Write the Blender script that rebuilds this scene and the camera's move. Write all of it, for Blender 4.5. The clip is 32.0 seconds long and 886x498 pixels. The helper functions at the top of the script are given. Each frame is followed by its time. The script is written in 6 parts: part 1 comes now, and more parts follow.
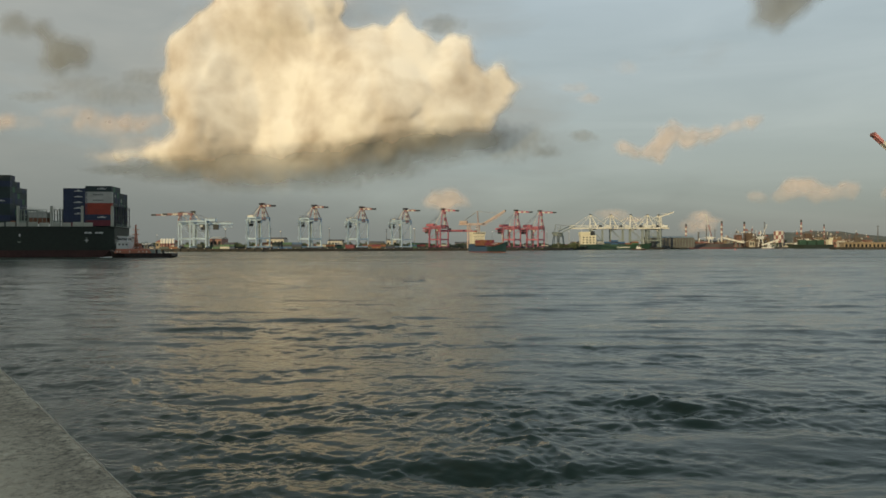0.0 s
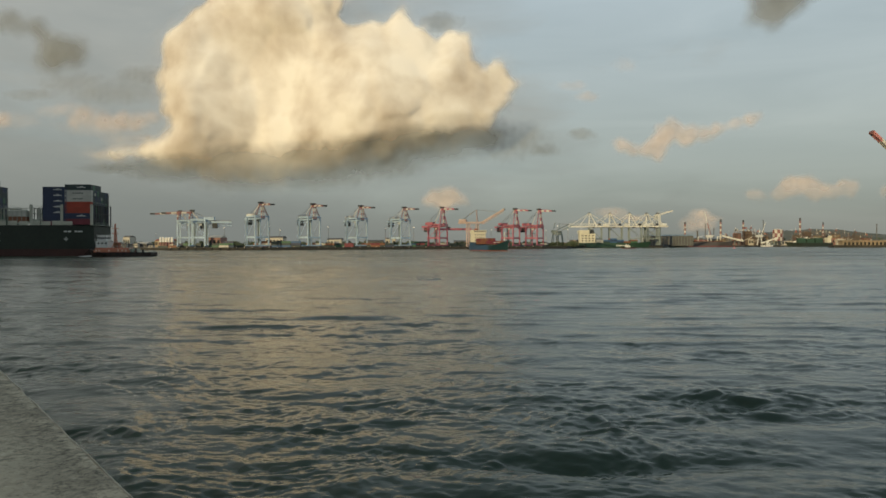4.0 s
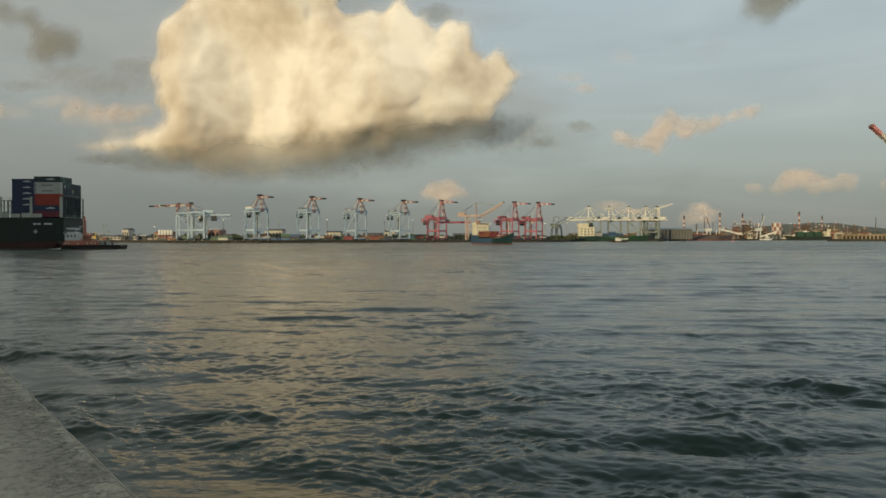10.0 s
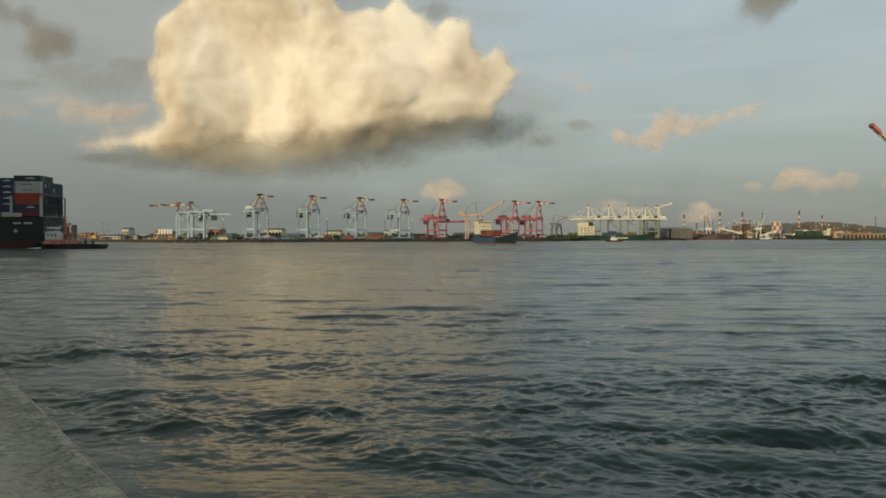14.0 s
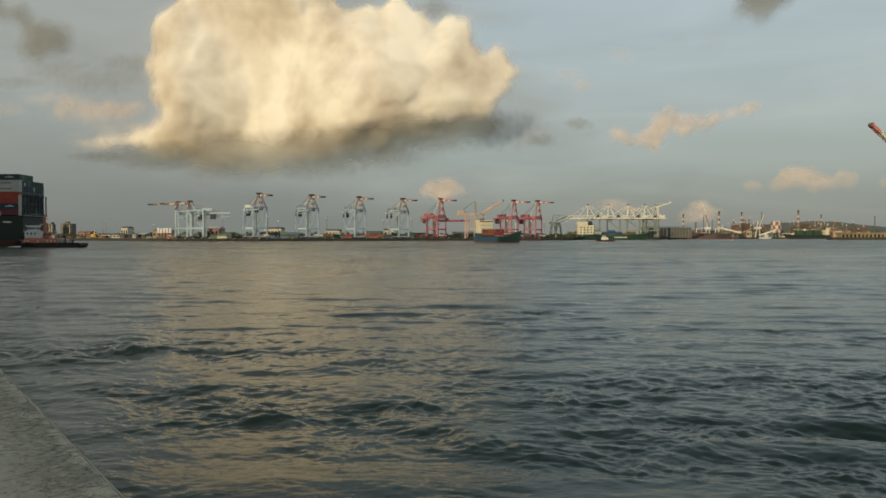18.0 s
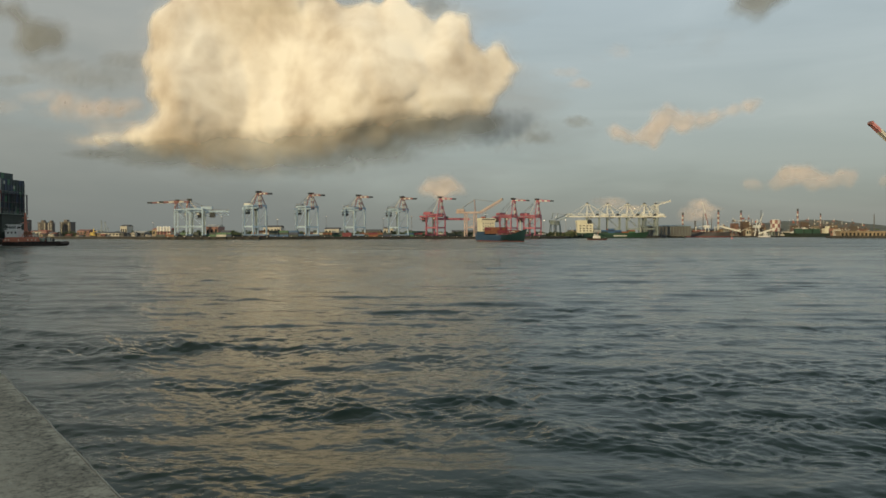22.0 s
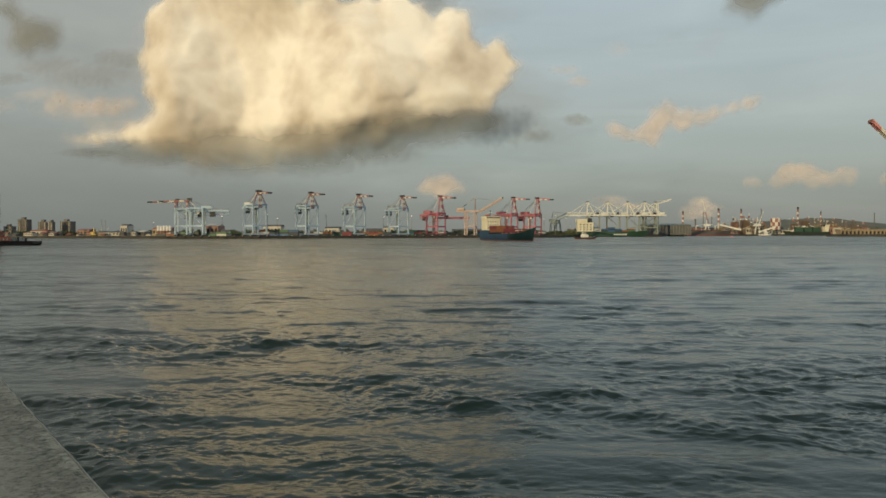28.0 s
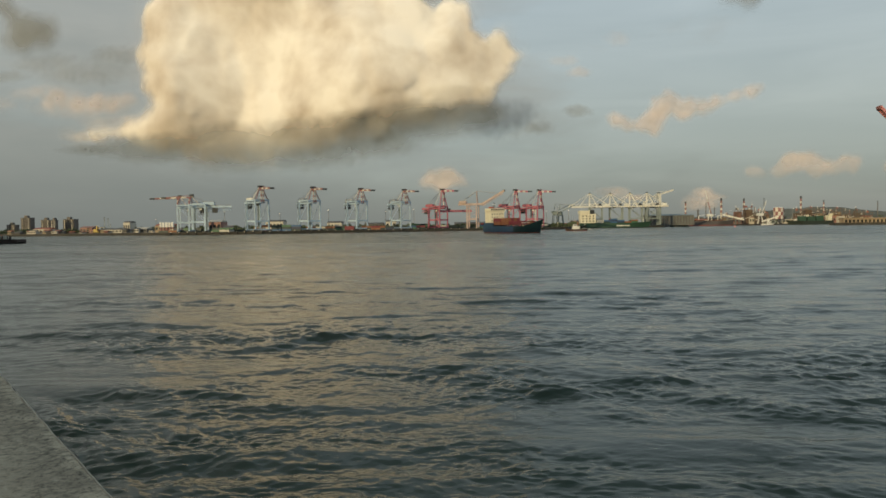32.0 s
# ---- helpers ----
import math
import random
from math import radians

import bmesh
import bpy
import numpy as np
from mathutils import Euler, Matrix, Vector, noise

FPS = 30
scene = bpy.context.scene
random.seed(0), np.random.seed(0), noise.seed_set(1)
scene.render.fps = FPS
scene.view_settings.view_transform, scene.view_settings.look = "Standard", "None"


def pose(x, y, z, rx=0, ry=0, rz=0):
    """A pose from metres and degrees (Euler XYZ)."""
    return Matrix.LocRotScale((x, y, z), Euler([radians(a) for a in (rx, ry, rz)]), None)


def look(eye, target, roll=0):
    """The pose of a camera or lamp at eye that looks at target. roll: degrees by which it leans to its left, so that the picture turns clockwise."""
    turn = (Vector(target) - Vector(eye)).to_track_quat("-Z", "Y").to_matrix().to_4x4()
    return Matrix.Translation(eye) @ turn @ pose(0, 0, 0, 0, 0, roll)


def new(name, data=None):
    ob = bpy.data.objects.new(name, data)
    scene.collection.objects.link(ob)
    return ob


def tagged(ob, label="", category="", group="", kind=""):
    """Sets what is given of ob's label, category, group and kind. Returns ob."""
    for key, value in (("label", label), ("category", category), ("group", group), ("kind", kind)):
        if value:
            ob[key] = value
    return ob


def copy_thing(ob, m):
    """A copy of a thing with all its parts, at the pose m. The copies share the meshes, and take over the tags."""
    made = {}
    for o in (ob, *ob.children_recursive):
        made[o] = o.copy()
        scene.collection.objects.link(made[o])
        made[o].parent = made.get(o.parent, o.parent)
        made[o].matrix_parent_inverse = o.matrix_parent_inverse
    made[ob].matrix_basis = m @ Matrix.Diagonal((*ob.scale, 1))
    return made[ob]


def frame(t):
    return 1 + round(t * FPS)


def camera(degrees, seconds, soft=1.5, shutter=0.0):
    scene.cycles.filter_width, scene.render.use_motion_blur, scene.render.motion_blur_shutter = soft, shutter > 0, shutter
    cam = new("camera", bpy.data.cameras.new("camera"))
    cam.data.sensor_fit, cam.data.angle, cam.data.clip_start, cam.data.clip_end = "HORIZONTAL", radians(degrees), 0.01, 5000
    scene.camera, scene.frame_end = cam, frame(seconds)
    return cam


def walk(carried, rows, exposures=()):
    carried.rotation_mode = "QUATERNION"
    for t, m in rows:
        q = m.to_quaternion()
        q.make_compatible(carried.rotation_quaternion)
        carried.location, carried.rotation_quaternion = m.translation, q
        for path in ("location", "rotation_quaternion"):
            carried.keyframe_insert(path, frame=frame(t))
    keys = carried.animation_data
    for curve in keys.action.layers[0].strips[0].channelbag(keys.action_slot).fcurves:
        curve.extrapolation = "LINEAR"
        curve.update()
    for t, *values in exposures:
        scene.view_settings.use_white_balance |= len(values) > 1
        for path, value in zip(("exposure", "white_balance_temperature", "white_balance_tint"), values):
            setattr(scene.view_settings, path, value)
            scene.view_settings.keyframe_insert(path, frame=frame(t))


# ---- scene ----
def aim(x, y, z, pitch, yaw, roll):
    """The pose of a camera at x, y, z: degrees up, to the right, and leaning to its left."""
    a, b = radians(pitch), radians(yaw)
    eye = Vector((x, y, z))
    return look(eye, eye + Vector((math.sin(b) * math.cos(a), math.cos(b) * math.cos(a), math.sin(a))) * 10, roll)


cam = camera(63.0, 32.0, soft=1.6)
walk(cam, [
    (0, aim(-0.029, -0.091, 4.786, -0.135, -0.126, -0.095)),
    (0.5, aim(-0.029, -0.088, 4.784, -0.130, -0.119, -0.078)),
    (1, aim(-0.029, -0.087, 4.784, -0.132, -0.104, -0.075)),
    (1.5, aim(-0.028, -0.084, 4.783, -0.152, -0.079, -0.086)),
    (2, aim(-0.027, -0.083, 4.784, -0.170, -0.058, -0.108)),
    (2.5, aim(-0.027, -0.077, 4.785, -0.183, -0.047, -0.096)),
    (3, aim(-0.027, -0.076, 4.787, -0.211, -0.044, -0.133)),
    (3.5, aim(-0.026, -0.074, 4.788, -0.230, -0.044, -0.144)),
    (5.5, aim(-0.019, -0.075, 4.790, -0.321, -0.096, -0.198)),
    (6, aim(-0.022, -0.067, 4.789, -0.327, -0.095, -0.182)),
    (6.5, aim(-0.021, -0.063, 4.790, -0.338, -0.091, -0.164)),
    (7, aim(-0.019, -0.062, 4.792, -0.358, -0.079, -0.141)),
    (7.5, aim(-0.021, -0.058, 4.792, -0.399, -0.042, -0.107)),
    (8, aim(-0.022, -0.052, 4.791, -0.479, -0.016, -0.071)),
    (8.5, aim(-0.020, -0.051, 4.791, -0.598, 0.006, -0.051)),
    (9, aim(-0.020, -0.051, 4.791, -0.712, 0.005, -0.053)),
    (9.5, aim(-0.020, -0.048, 4.790, -0.781, 0.012, -0.053)),
    (10, aim(-0.020, -0.044, 4.789, -0.804, 0.013, -0.054)),
    (10.5, aim(-0.018, -0.040, 4.789, -0.807, -0.002, -0.073)),
    (11, aim(-0.017, -0.040, 4.790, -0.822, -0.024, -0.102)),
    (11.5, aim(-0.016, -0.038, 4.791, -0.838, -0.035, -0.124)),
    (12, aim(-0.023, -0.020, 4.790, -0.847, -0.028, -0.139)),
    (12.5, aim(-0.020, -0.011, 4.794, -0.850, -0.012, -0.132)),
    (13, aim(-0.018, -0.004, 4.799, -0.855, -0.006, -0.124)),
    (13.5, aim(-0.016, 0.003, 4.800, -0.862, -0.001, -0.105)),
    (14, aim(-0.018, 0.013, 4.801, -0.867, 0.016, -0.084)),
    (14.5, aim(-0.004, 0.001, 4.805, -0.868, 0.029, -0.078)),
    (16.5, aim(-0.000, 0.007, 4.808, -0.933, 0.052, -0.091)),
    (17, aim(-0.002, 0.010, 4.808, -0.932, 0.057, -0.056)),
    (17.5, aim(-0.003, 0.012, 4.807, -0.938, 0.072, -0.034)),
    (18, aim(-0.005, 0.016, 4.806, -0.938, 0.072, -0.035)),
    (18.5, aim(-0.006, 0.021, 4.807, -0.943, 0.068, -0.067)),
    (19, aim(-0.004, 0.025, 4.808, -0.954, 0.067, -0.047)),
    (19.5, aim(-0.003, 0.027, 4.810, -0.973, 0.078, -0.036)),
    (20, aim(-0.002, 0.029, 4.809, -0.987, 0.090, -0.001)),
    (20.5, aim(-0.001, 0.031, 4.811, -0.996, 0.091, 0.001)),
    (21, aim(-0.001, 0.035, 4.810, -1.009, 0.100, 0.019)),
    (21.5, aim(-0.001, 0.038, 4.809, -1.039, 0.106, -0.011)),
    (22, aim(-0.001, 0.041, 4.808, -1.067, 0.116, -0.023)),
    (22.5, aim(0.001, 0.044, 4.810, -1.077, 0.115, -0.033)),
    (23, aim(0.001, 0.050, 4.811, -1.073, 0.114, -0.008)),
    (23.5, aim(0.004, 0.055, 4.813, -1.065, 0.109, 0.005)),
    (24, aim(0.005, 0.063, 4.814, -1.068, 0.105, -0.018)),
    (24.5, aim(0.005, 0.073, 4.815, -1.073, 0.103, -0.047)),
    (25, aim(0.005, 0.079, 4.815, -1.081, 0.091, -0.066)),
    (25.5, aim(0.007, 0.082, 4.815, -1.082, 0.086, -0.062)),
    (27.5, aim(0.033, 0.071, 4.836, -1.123, 0.106, -0.066)),
    (28, aim(0.031, 0.076, 4.838, -1.155, 0.100, -0.105)),
    (28.5, aim(0.030, 0.079, 4.838, -1.233, 0.090, -0.203)),
    (29, aim(0.028, 0.090, 4.838, -1.328, 0.060, -0.335)),
    (29.5, aim(0.027, 0.104, 4.838, -1.427, 0.030, -0.458)),
    (30, aim(0.031, 0.107, 4.841, -1.510, -0.011, -0.551)),
    (30.5, aim(0.031, 0.117, 4.839, -1.585, -0.052, -0.652)),
    (31, aim(0.031, 0.128, 4.839, -1.639, -0.091, -0.726)),
    (31.5, aim(0.031, 0.132, 4.840, -1.674, -0.109, -0.782)),
    (32, aim(0.032, 0.131, 4.841, -1.685, -0.112, -0.786))])

# ---- world, sun, exposure ----
SUN_EL, SUN_AZ = 11.0, 212.0          # degrees; azimuth clockwise from +y
scene.view_settings.exposure = 0.0


def nd(tree, kind, **values):
    n = tree.nodes.new(kind)
    for k, v in values.items():
        if k in n.inputs:
            n.inputs[k].default_value = v
    return n


def math_node(tree, op, a, b=None, clamp=False):
    n = tree.nodes.new("ShaderNodeMath")
    n.operation, n.use_clamp = op, clamp
    for i, v in enumerate((a, b)):
        if v is None:
            continue
        if isinstance(v, (int, float)):
            n.inputs[i].default_value = v
        else:
            tree.links.new(v, n.inputs[i])
    return n.outputs[0]


def mix_node(tree, fac, a, b, mode="MIX"):
    n = tree.nodes.new("ShaderNodeMix")
    n.data_type, n.blend_type = "RGBA", mode
    for sock, v in ((n.inputs[0], fac), (n.inputs[6], a), (n.inputs[7], b)):
        if isinstance(v, (int, float)):
            sock.default_value = v
        elif isinstance(v, tuple):
            sock.default_value = (*v[:3], 1)
        else:
            tree.links.new(v, sock)
    return n.outputs[2]


def ramp_node(tree, fac, stops):
    n = tree.nodes.new("ShaderNodeValToRGB")
    r = n.color_ramp
    while len(r.elements) < len(stops):
        r.elements.new(1.0)
    for e, (p, c) in zip(r.elements, stops):
        e.position = p
        e.color = (c, c, c, 1) if isinstance(c, (int, float)) else (*c, 1)
    tree.links.new(fac, n.inputs[0])
    return n.outputs[0]


def noise_node(tree, vec, scale, detail=5, rough=0.55, dist=0.0):
    n = nd(tree, "ShaderNodeTexNoise", Scale=scale, Detail=detail, Roughness=rough, Distortion=dist)
    tree.links.new(vec, n.inputs["Vector"])
    return n.outputs[0]


world = bpy.data.worlds.new("evening_sky")
scene.world = world
world.use_nodes = True
wt = world.node_tree
wt.nodes.clear()
sky = wt.nodes.new("ShaderNodeTexSky")
sky.sky_type, sky.sun_disc = "NISHITA", False
sky.sun_elevation, sky.sun_rotation = radians(SUN_EL), radians(SUN_AZ)
sky.air_density, sky.dust_density, sky.ozone_density = 1.2, 2.0, 1.0
coord = wt.nodes.new("ShaderNodeTexCoord")
sep = wt.nodes.new("ShaderNodeSeparateXYZ")
wt.links.new(coord.outputs["Generated"], sep.inputs[0])
# a thin evening veil over the clear sky: greyer towards the horizon, in long soft streaks
stretch = wt.nodes.new("ShaderNodeMapping")
stretch.inputs["Scale"].default_value = (1.0, 1.0, 2.6)
wt.links.new(coord.outputs["Generated"], stretch.inputs[0])
soft_cloud = noise_node(wt, stretch.outputs[0], 3.4, 6, 0.55, 0.4)
fine_cloud = noise_node(wt, stretch.outputs[0], 9.0, 5, 0.5, 0.2)
veil_tone = ramp_node(wt, sep.outputs[2], [(0.0, (0.26, 0.276, 0.255)), (0.05, (0.276, 0.314, 0.305)),
                                           (0.15, (0.405, 0.455, 0.445)), (0.33, (0.475, 0.56, 0.595)), (1.0, (0.30, 0.388, 0.445))])
bands = wt.nodes.new("ShaderNodeMapping")
bands.inputs["Scale"].default_value = (1.0, 1.0, 7.0)
bands.inputs["Rotation"].default_value = (0.0, 0.10, 0.0)
wt.links.new(coord.outputs["Generated"], bands.inputs[0])
streaks = ramp_node(wt, noise_node(wt, bands.outputs[0], 3.0, 5, 0.5, 0.6), [(0.3, (0.90, 0.91, 0.91)), (0.7, (1.08, 1.07, 1.06))])
veil_tone = mix_node(wt, 1.0, veil_tone, streaks, "MULTIPLY")
sky_dim = mix_node(wt, 1.0, sky.outputs[0], (0.10, 0.10, 0.10), "MULTIPLY")
clear = mix_node(wt, 0.85, sky_dim, veil_tone)
# more cloud towards the left of the harbour mouth
west = math_node(wt, "MULTIPLY_ADD", sep.outputs[0], -0.55)
west.node.inputs[2].default_value = 0.02
cover = math_node(wt, "ADD", soft_cloud, west)
cover = ramp_node(wt, cover, [(0.44, 0.0), (0.72, 1.0)])
grey = mix_node(wt, fine_cloud, (0.22, 0.235, 0.215), (0.44, 0.42, 0.36))
grey = mix_node(wt, ramp_node(wt, sep.outputs[2], [(0.0, 1.0), (0.2, 0.0)]), grey, (0.172, 0.192, 0.182))
backing = mix_node(wt, math_node(wt, "MULTIPLY", cover, 0.66), clear, grey)
bg = nd(wt, "ShaderNodeBackground", Strength=1.0)
wt.links.new(backing, bg.inputs[0])
out = wt.nodes.new("ShaderNodeOutputWorld")
wt.links.new(bg.outputs[0], out.inputs[0])

sun_dir = Vector((math.sin(radians(SUN_AZ)) * math.cos(radians(SUN_EL)),
                  math.cos(radians(SUN_AZ)) * math.cos(radians(SUN_EL)), math.sin(radians(SUN_EL))))
sun = new("sun", bpy.data.lights.new("sun", "SUN"))
sun.data.energy, sun.data.angle, sun.data.color = 2.55, radians(0.6), (1.0, 0.785, 0.42)
sun.matrix_world = look(sun_dir * 100, (0, 0, 0))


# ---- materials ----
def surface(name, color, rough=0.6, metal=0.0, var=0.18, scale=1.0, bump=0.15, wear=None, spec=0.5):
    """A painted or raw surface: broad stains and fine grain in colour, gloss and relief, in metres of the thing."""
    m = bpy.data.materials.new(name)
    m.use_nodes = True
    t = m.node_tree
    b = t.nodes["Principled BSDF"]
    tc = t.nodes.new("ShaderNodeTexCoord")
    info = t.nodes.new("ShaderNodeObjectInfo")
    shift = t.nodes.new("ShaderNodeVectorMath")
    shift.operation = "MULTIPLY_ADD"
    t.links.new(info.outputs["Random"], shift.inputs[0])
    shift.inputs[1].default_value = (31, 17, 23)
    t.links.new(tc.outputs["Object"], shift.inputs[2])
    v = shift.outputs[0]
    broad = noise_node(t, v, 0.35 * scale, 4, 0.6)
    fine = noise_node(t, v, 4.0 * scale, 6, 0.6)
    dark = tuple(c * (1 - var) for c in color)
    light = tuple(min(1, c * (1 + var)) for c in color)
    col = mix_node(t, ramp_node(t, broad, [(0.3, 0.0), (0.7, 1.0)]), dark, light)
    col = mix_node(t, ramp_node(t, fine, [(0.45, 0.0), (0.8, 0.5)]), col, tuple(c * (1 - 1.4 * var) for c in color))
    if wear:
        col = mix_node(t, ramp_node(t, noise_node(t, v, 0.9 * scale, 8, 0.7), [(0.6, 0.0), (0.72, 0.8)]), col, wear)
    t.links.new(col, b.inputs["Base Color"])
    r = math_node(t, "MULTIPLY_ADD", fine, 0.3)
    r.node.inputs[2].default_value = max(0.05, rough - 0.15)
    t.links.new(r, b.inputs["Roughness"])
    b.inputs["Metallic"].default_value = metal
    b.inputs["Specular IOR Level"].default_value = spec
    if bump:
        bn = nd(t, "ShaderNodeBump", Strength=bump, Distance=0.05 / scale)
        t.links.new(fine, bn.inputs["Height"])
        t.links.new(bn.outputs[0], b.inputs["Normal"])
    return m


M = {
    "crane_blue": surface("pale_blue_crane_paint", (0.42, 0.54, 0.66), 0.5, wear=None, scale=0.3),
    # This red is pinker and paler: distance haze is mixed into the colour.
    "crane_red": surface("red_crane_paint", (0.40, 0.12, 0.165), 0.5, wear=(0.3, 0.1, 0.08), scale=0.3),
    "crane_peach": surface("faded_salmon_crane_paint", (0.42, 0.32, 0.30), 0.55, scale=0.3),
    "crane_white": surface("cream_crane_paint", (0.72, 0.70, 0.64), 0.5, scale=0.3),
    "crane_grey": surface("grey_green_crane_paint", (0.22, 0.26, 0.25), 0.55, scale=0.3),
    "stripe_red": surface("signal_red_paint", (0.25, 0.115, 0.112), 0.5, scale=0.3),
    "stripe_white": surface("signal_white_paint", (0.60, 0.56, 0.51), 0.5, scale=0.3),
    "dark_steel": surface("dark_steel", (0.045, 0.05, 0.055), 0.5, metal=0.3, scale=0.4),
    "cable": surface("steel_cable", (0.25, 0.25, 0.25), 0.45, metal=0.6),
    "house_white": surface("white_machine_house", (0.66, 0.67, 0.66), 0.55, wear=(0.4, 0.36, 0.3), scale=0.3),
    "glass": surface("dark_window_glass", (0.02, 0.025, 0.03), 0.12, var=0.05, bump=0.0),
    "hull_black": surface("black_green_hull_paint", (0.019, 0.029, 0.022), 0.55, var=0.3, scale=0.15, wear=(0.03, 0.028, 0.024), bump=0.03),
    "hull_red": surface("dull_red_boot_top", (0.060, 0.024, 0.020), 0.7, var=0.3, scale=0.15, bump=0.03),
    "hull_blue": surface("blue_hull_paint", (0.03, 0.072, 0.14), 0.5, var=0.2, scale=0.2, bump=0.03),
    # Shade on the feeder's flared bow, put in as a darker hull colour.
    "bow_shade_teal": surface("bow_shade_teal_paint", (0.014, 0.045, 0.055), 0.5, var=0.25, scale=0.2, bump=0.03),
    "hull_green": surface("dark_green_hull_paint", (0.03, 0.075, 0.05), 0.55, var=0.25, scale=0.15, bump=0.03),
    "hull_slate": surface("slate_grey_hull_paint", (0.085, 0.08, 0.085), 0.6, var=0.3, scale=0.15, bump=0.03),
    "plant_steel": surface("brown_weathered_steelwork", (0.17, 0.125, 0.10), 0.7, var=0.35, scale=0.15, wear=(0.10, 0.06, 0.04)),
    "hull_maroon": surface("maroon_hull_paint", (0.15, 0.06, 0.06), 0.6, var=0.25, scale=0.15, bump=0.03),
    "boot_red": surface("orange_red_boot_top", (0.34, 0.09, 0.05), 0.6, var=0.2, scale=0.2, bump=0.03),
    "cream": surface("cream_superstructure_paint", (0.72, 0.68, 0.54), 0.5, var=0.1, scale=0.3),
    "white": surface("white_superstructure_paint", (0.72, 0.72, 0.70), 0.5, var=0.1, scale=0.3),
    "orange": surface("orange_deckhouse_paint", (0.52, 0.19, 0.12), 0.5, scale=0.4),
    "deck": surface("brown_red_deck_paint", (0.12, 0.06, 0.045), 0.7, scale=0.3),
    "mark_white": surface("white_marking", (0.62, 0.62, 0.60), 0.5, var=0.08, bump=0.0),
    "rubber": surface("black_rubber", (0.02, 0.02, 0.02), 0.8),
    "box_navy": surface("navy_container_paint", (0.026, 0.040, 0.085), 0.5, scale=0.4, wear=(0.06, 0.05, 0.05)),
    "box_red": surface("red_container_paint", (0.36, 0.055, 0.03), 0.5, scale=0.4, wear=(0.2, 0.06, 0.04)),
    "box_white": surface("off_white_container_paint", (0.50, 0.49, 0.45), 0.5, scale=0.4, wear=(0.36, 0.32, 0.26)),
    "box_maroon": surface("maroon_container_paint", (0.17, 0.03, 0.045), 0.5, scale=0.4),
    "box_dark": surface("dark_teal_container_paint", (0.026, 0.046, 0.048), 0.5, scale=0.4),
    "box_slate": surface("slate_blue_container_paint", (0.035, 0.055, 0.075), 0.5, scale=0.4),
    "box_green": surface("green_container_paint", (0.05, 0.14, 0.08), 0.5, scale=0.4),
    "box_brown": surface("rust_brown_container_paint", (0.22, 0.09, 0.045), 0.55, scale=0.4),
    "box_blue": surface("blue_container_paint", (0.04, 0.11, 0.24), 0.5, scale=0.4),
    "lash": surface("pale_green_grey_lashing_steel", (0.30, 0.33, 0.28), 0.55, scale=0.4),
    "lash_pale": surface("pale_cream_lashing_steel", (0.46, 0.46, 0.39), 0.6, scale=0.5, wear=(0.25, 0.2, 0.14)),
    "apron": surface("harbour_apron_concrete", (0.20, 0.17, 0.13), 0.85, var=0.3, scale=0.05),
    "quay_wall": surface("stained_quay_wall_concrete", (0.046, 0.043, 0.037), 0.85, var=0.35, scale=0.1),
    "asphalt": surface("yard_asphalt", (0.07, 0.065, 0.06), 0.9, var=0.3, scale=0.05),
    "brick_tan": surface("tan_tiled_facade", (0.14, 0.125, 0.115), 0.75, var=0.12, scale=0.1),
    "facade_pale": surface("pale_rendered_facade", (0.52, 0.49, 0.43), 0.75, var=0.15, scale=0.1),
    "facade_pink": surface("salmon_shed_cladding", (0.30, 0.165, 0.14), 0.65, var=0.25, scale=0.1),
    "facade_grey": surface("grey_shed_cladding", (0.12, 0.117, 0.11), 0.7, var=0.25, scale=0.1),
    "facade_ochre": surface("ochre_rendered_facade", (0.33, 0.26, 0.18), 0.75, var=0.25, scale=0.1),
    "machine_yellow": surface("yellow_machine_paint", (0.50, 0.36, 0.07), 0.5, scale=0.4, wear=(0.3, 0.2, 0.08)),
    "hull_tug": surface("brown_black_tug_hull_paint", (0.040, 0.024, 0.020), 0.6, var=0.3, scale=0.3, bump=0.03),
    "roof_grey": surface("weathered_grey_roof", (0.11, 0.11, 0.11), 0.8, var=0.25, scale=0.1),
    "roof_red": surface("red_sheet_roof", (0.34, 0.11, 0.07), 0.7, var=0.2, scale=0.1),
    "boom_red": surface("bright_red_boom_paint", (0.62, 0.27, 0.28), 0.5, scale=0.3),
    "lamp_head": surface("lamp_housing", (0.6, 0.6, 0.56), 0.4),
    "leaf": surface("dull_green_foliage", (0.085, 0.11, 0.06), 0.8, var=0.45, scale=0.6),
    # Green greyed down, so the hillside's colour carries the distance haze.
    "hill": surface("hazy_wooded_hillside", (0.125, 0.132, 0.11), 0.95, var=0.35, scale=0.03, bump=0.5),
    "coal": surface("coal_and_ore_heap", (0.09, 0.07, 0.055), 0.95, var=0.3, scale=0.1),
}


def glow(name, color, power):
    m = bpy.data.materials.new(name)
    m.use_nodes = True
    b = m.node_tree.nodes["Principled BSDF"]
    b.inputs["Base Color"].default_value = (*color, 1)
    b.inputs["Emission Color"].default_value = (*color, 1)
    b.inputs["Emission Strength"].default_value = power
    return m


M["arris"] = surface("pale_chipped_concrete", (0.46, 0.43, 0.35), 0.85, var=0.35, scale=5.0, wear=(0.12, 0.11, 0.09), bump=0.4)
M["ledge"] = surface("dark_ledge_concrete", (0.018, 0.018, 0.015), 0.6, var=0.3, scale=3.0, bump=0.4)
M["lamp_on"] = glow("lit_lamp", (1.0, 0.85, 0.6), 3.0)


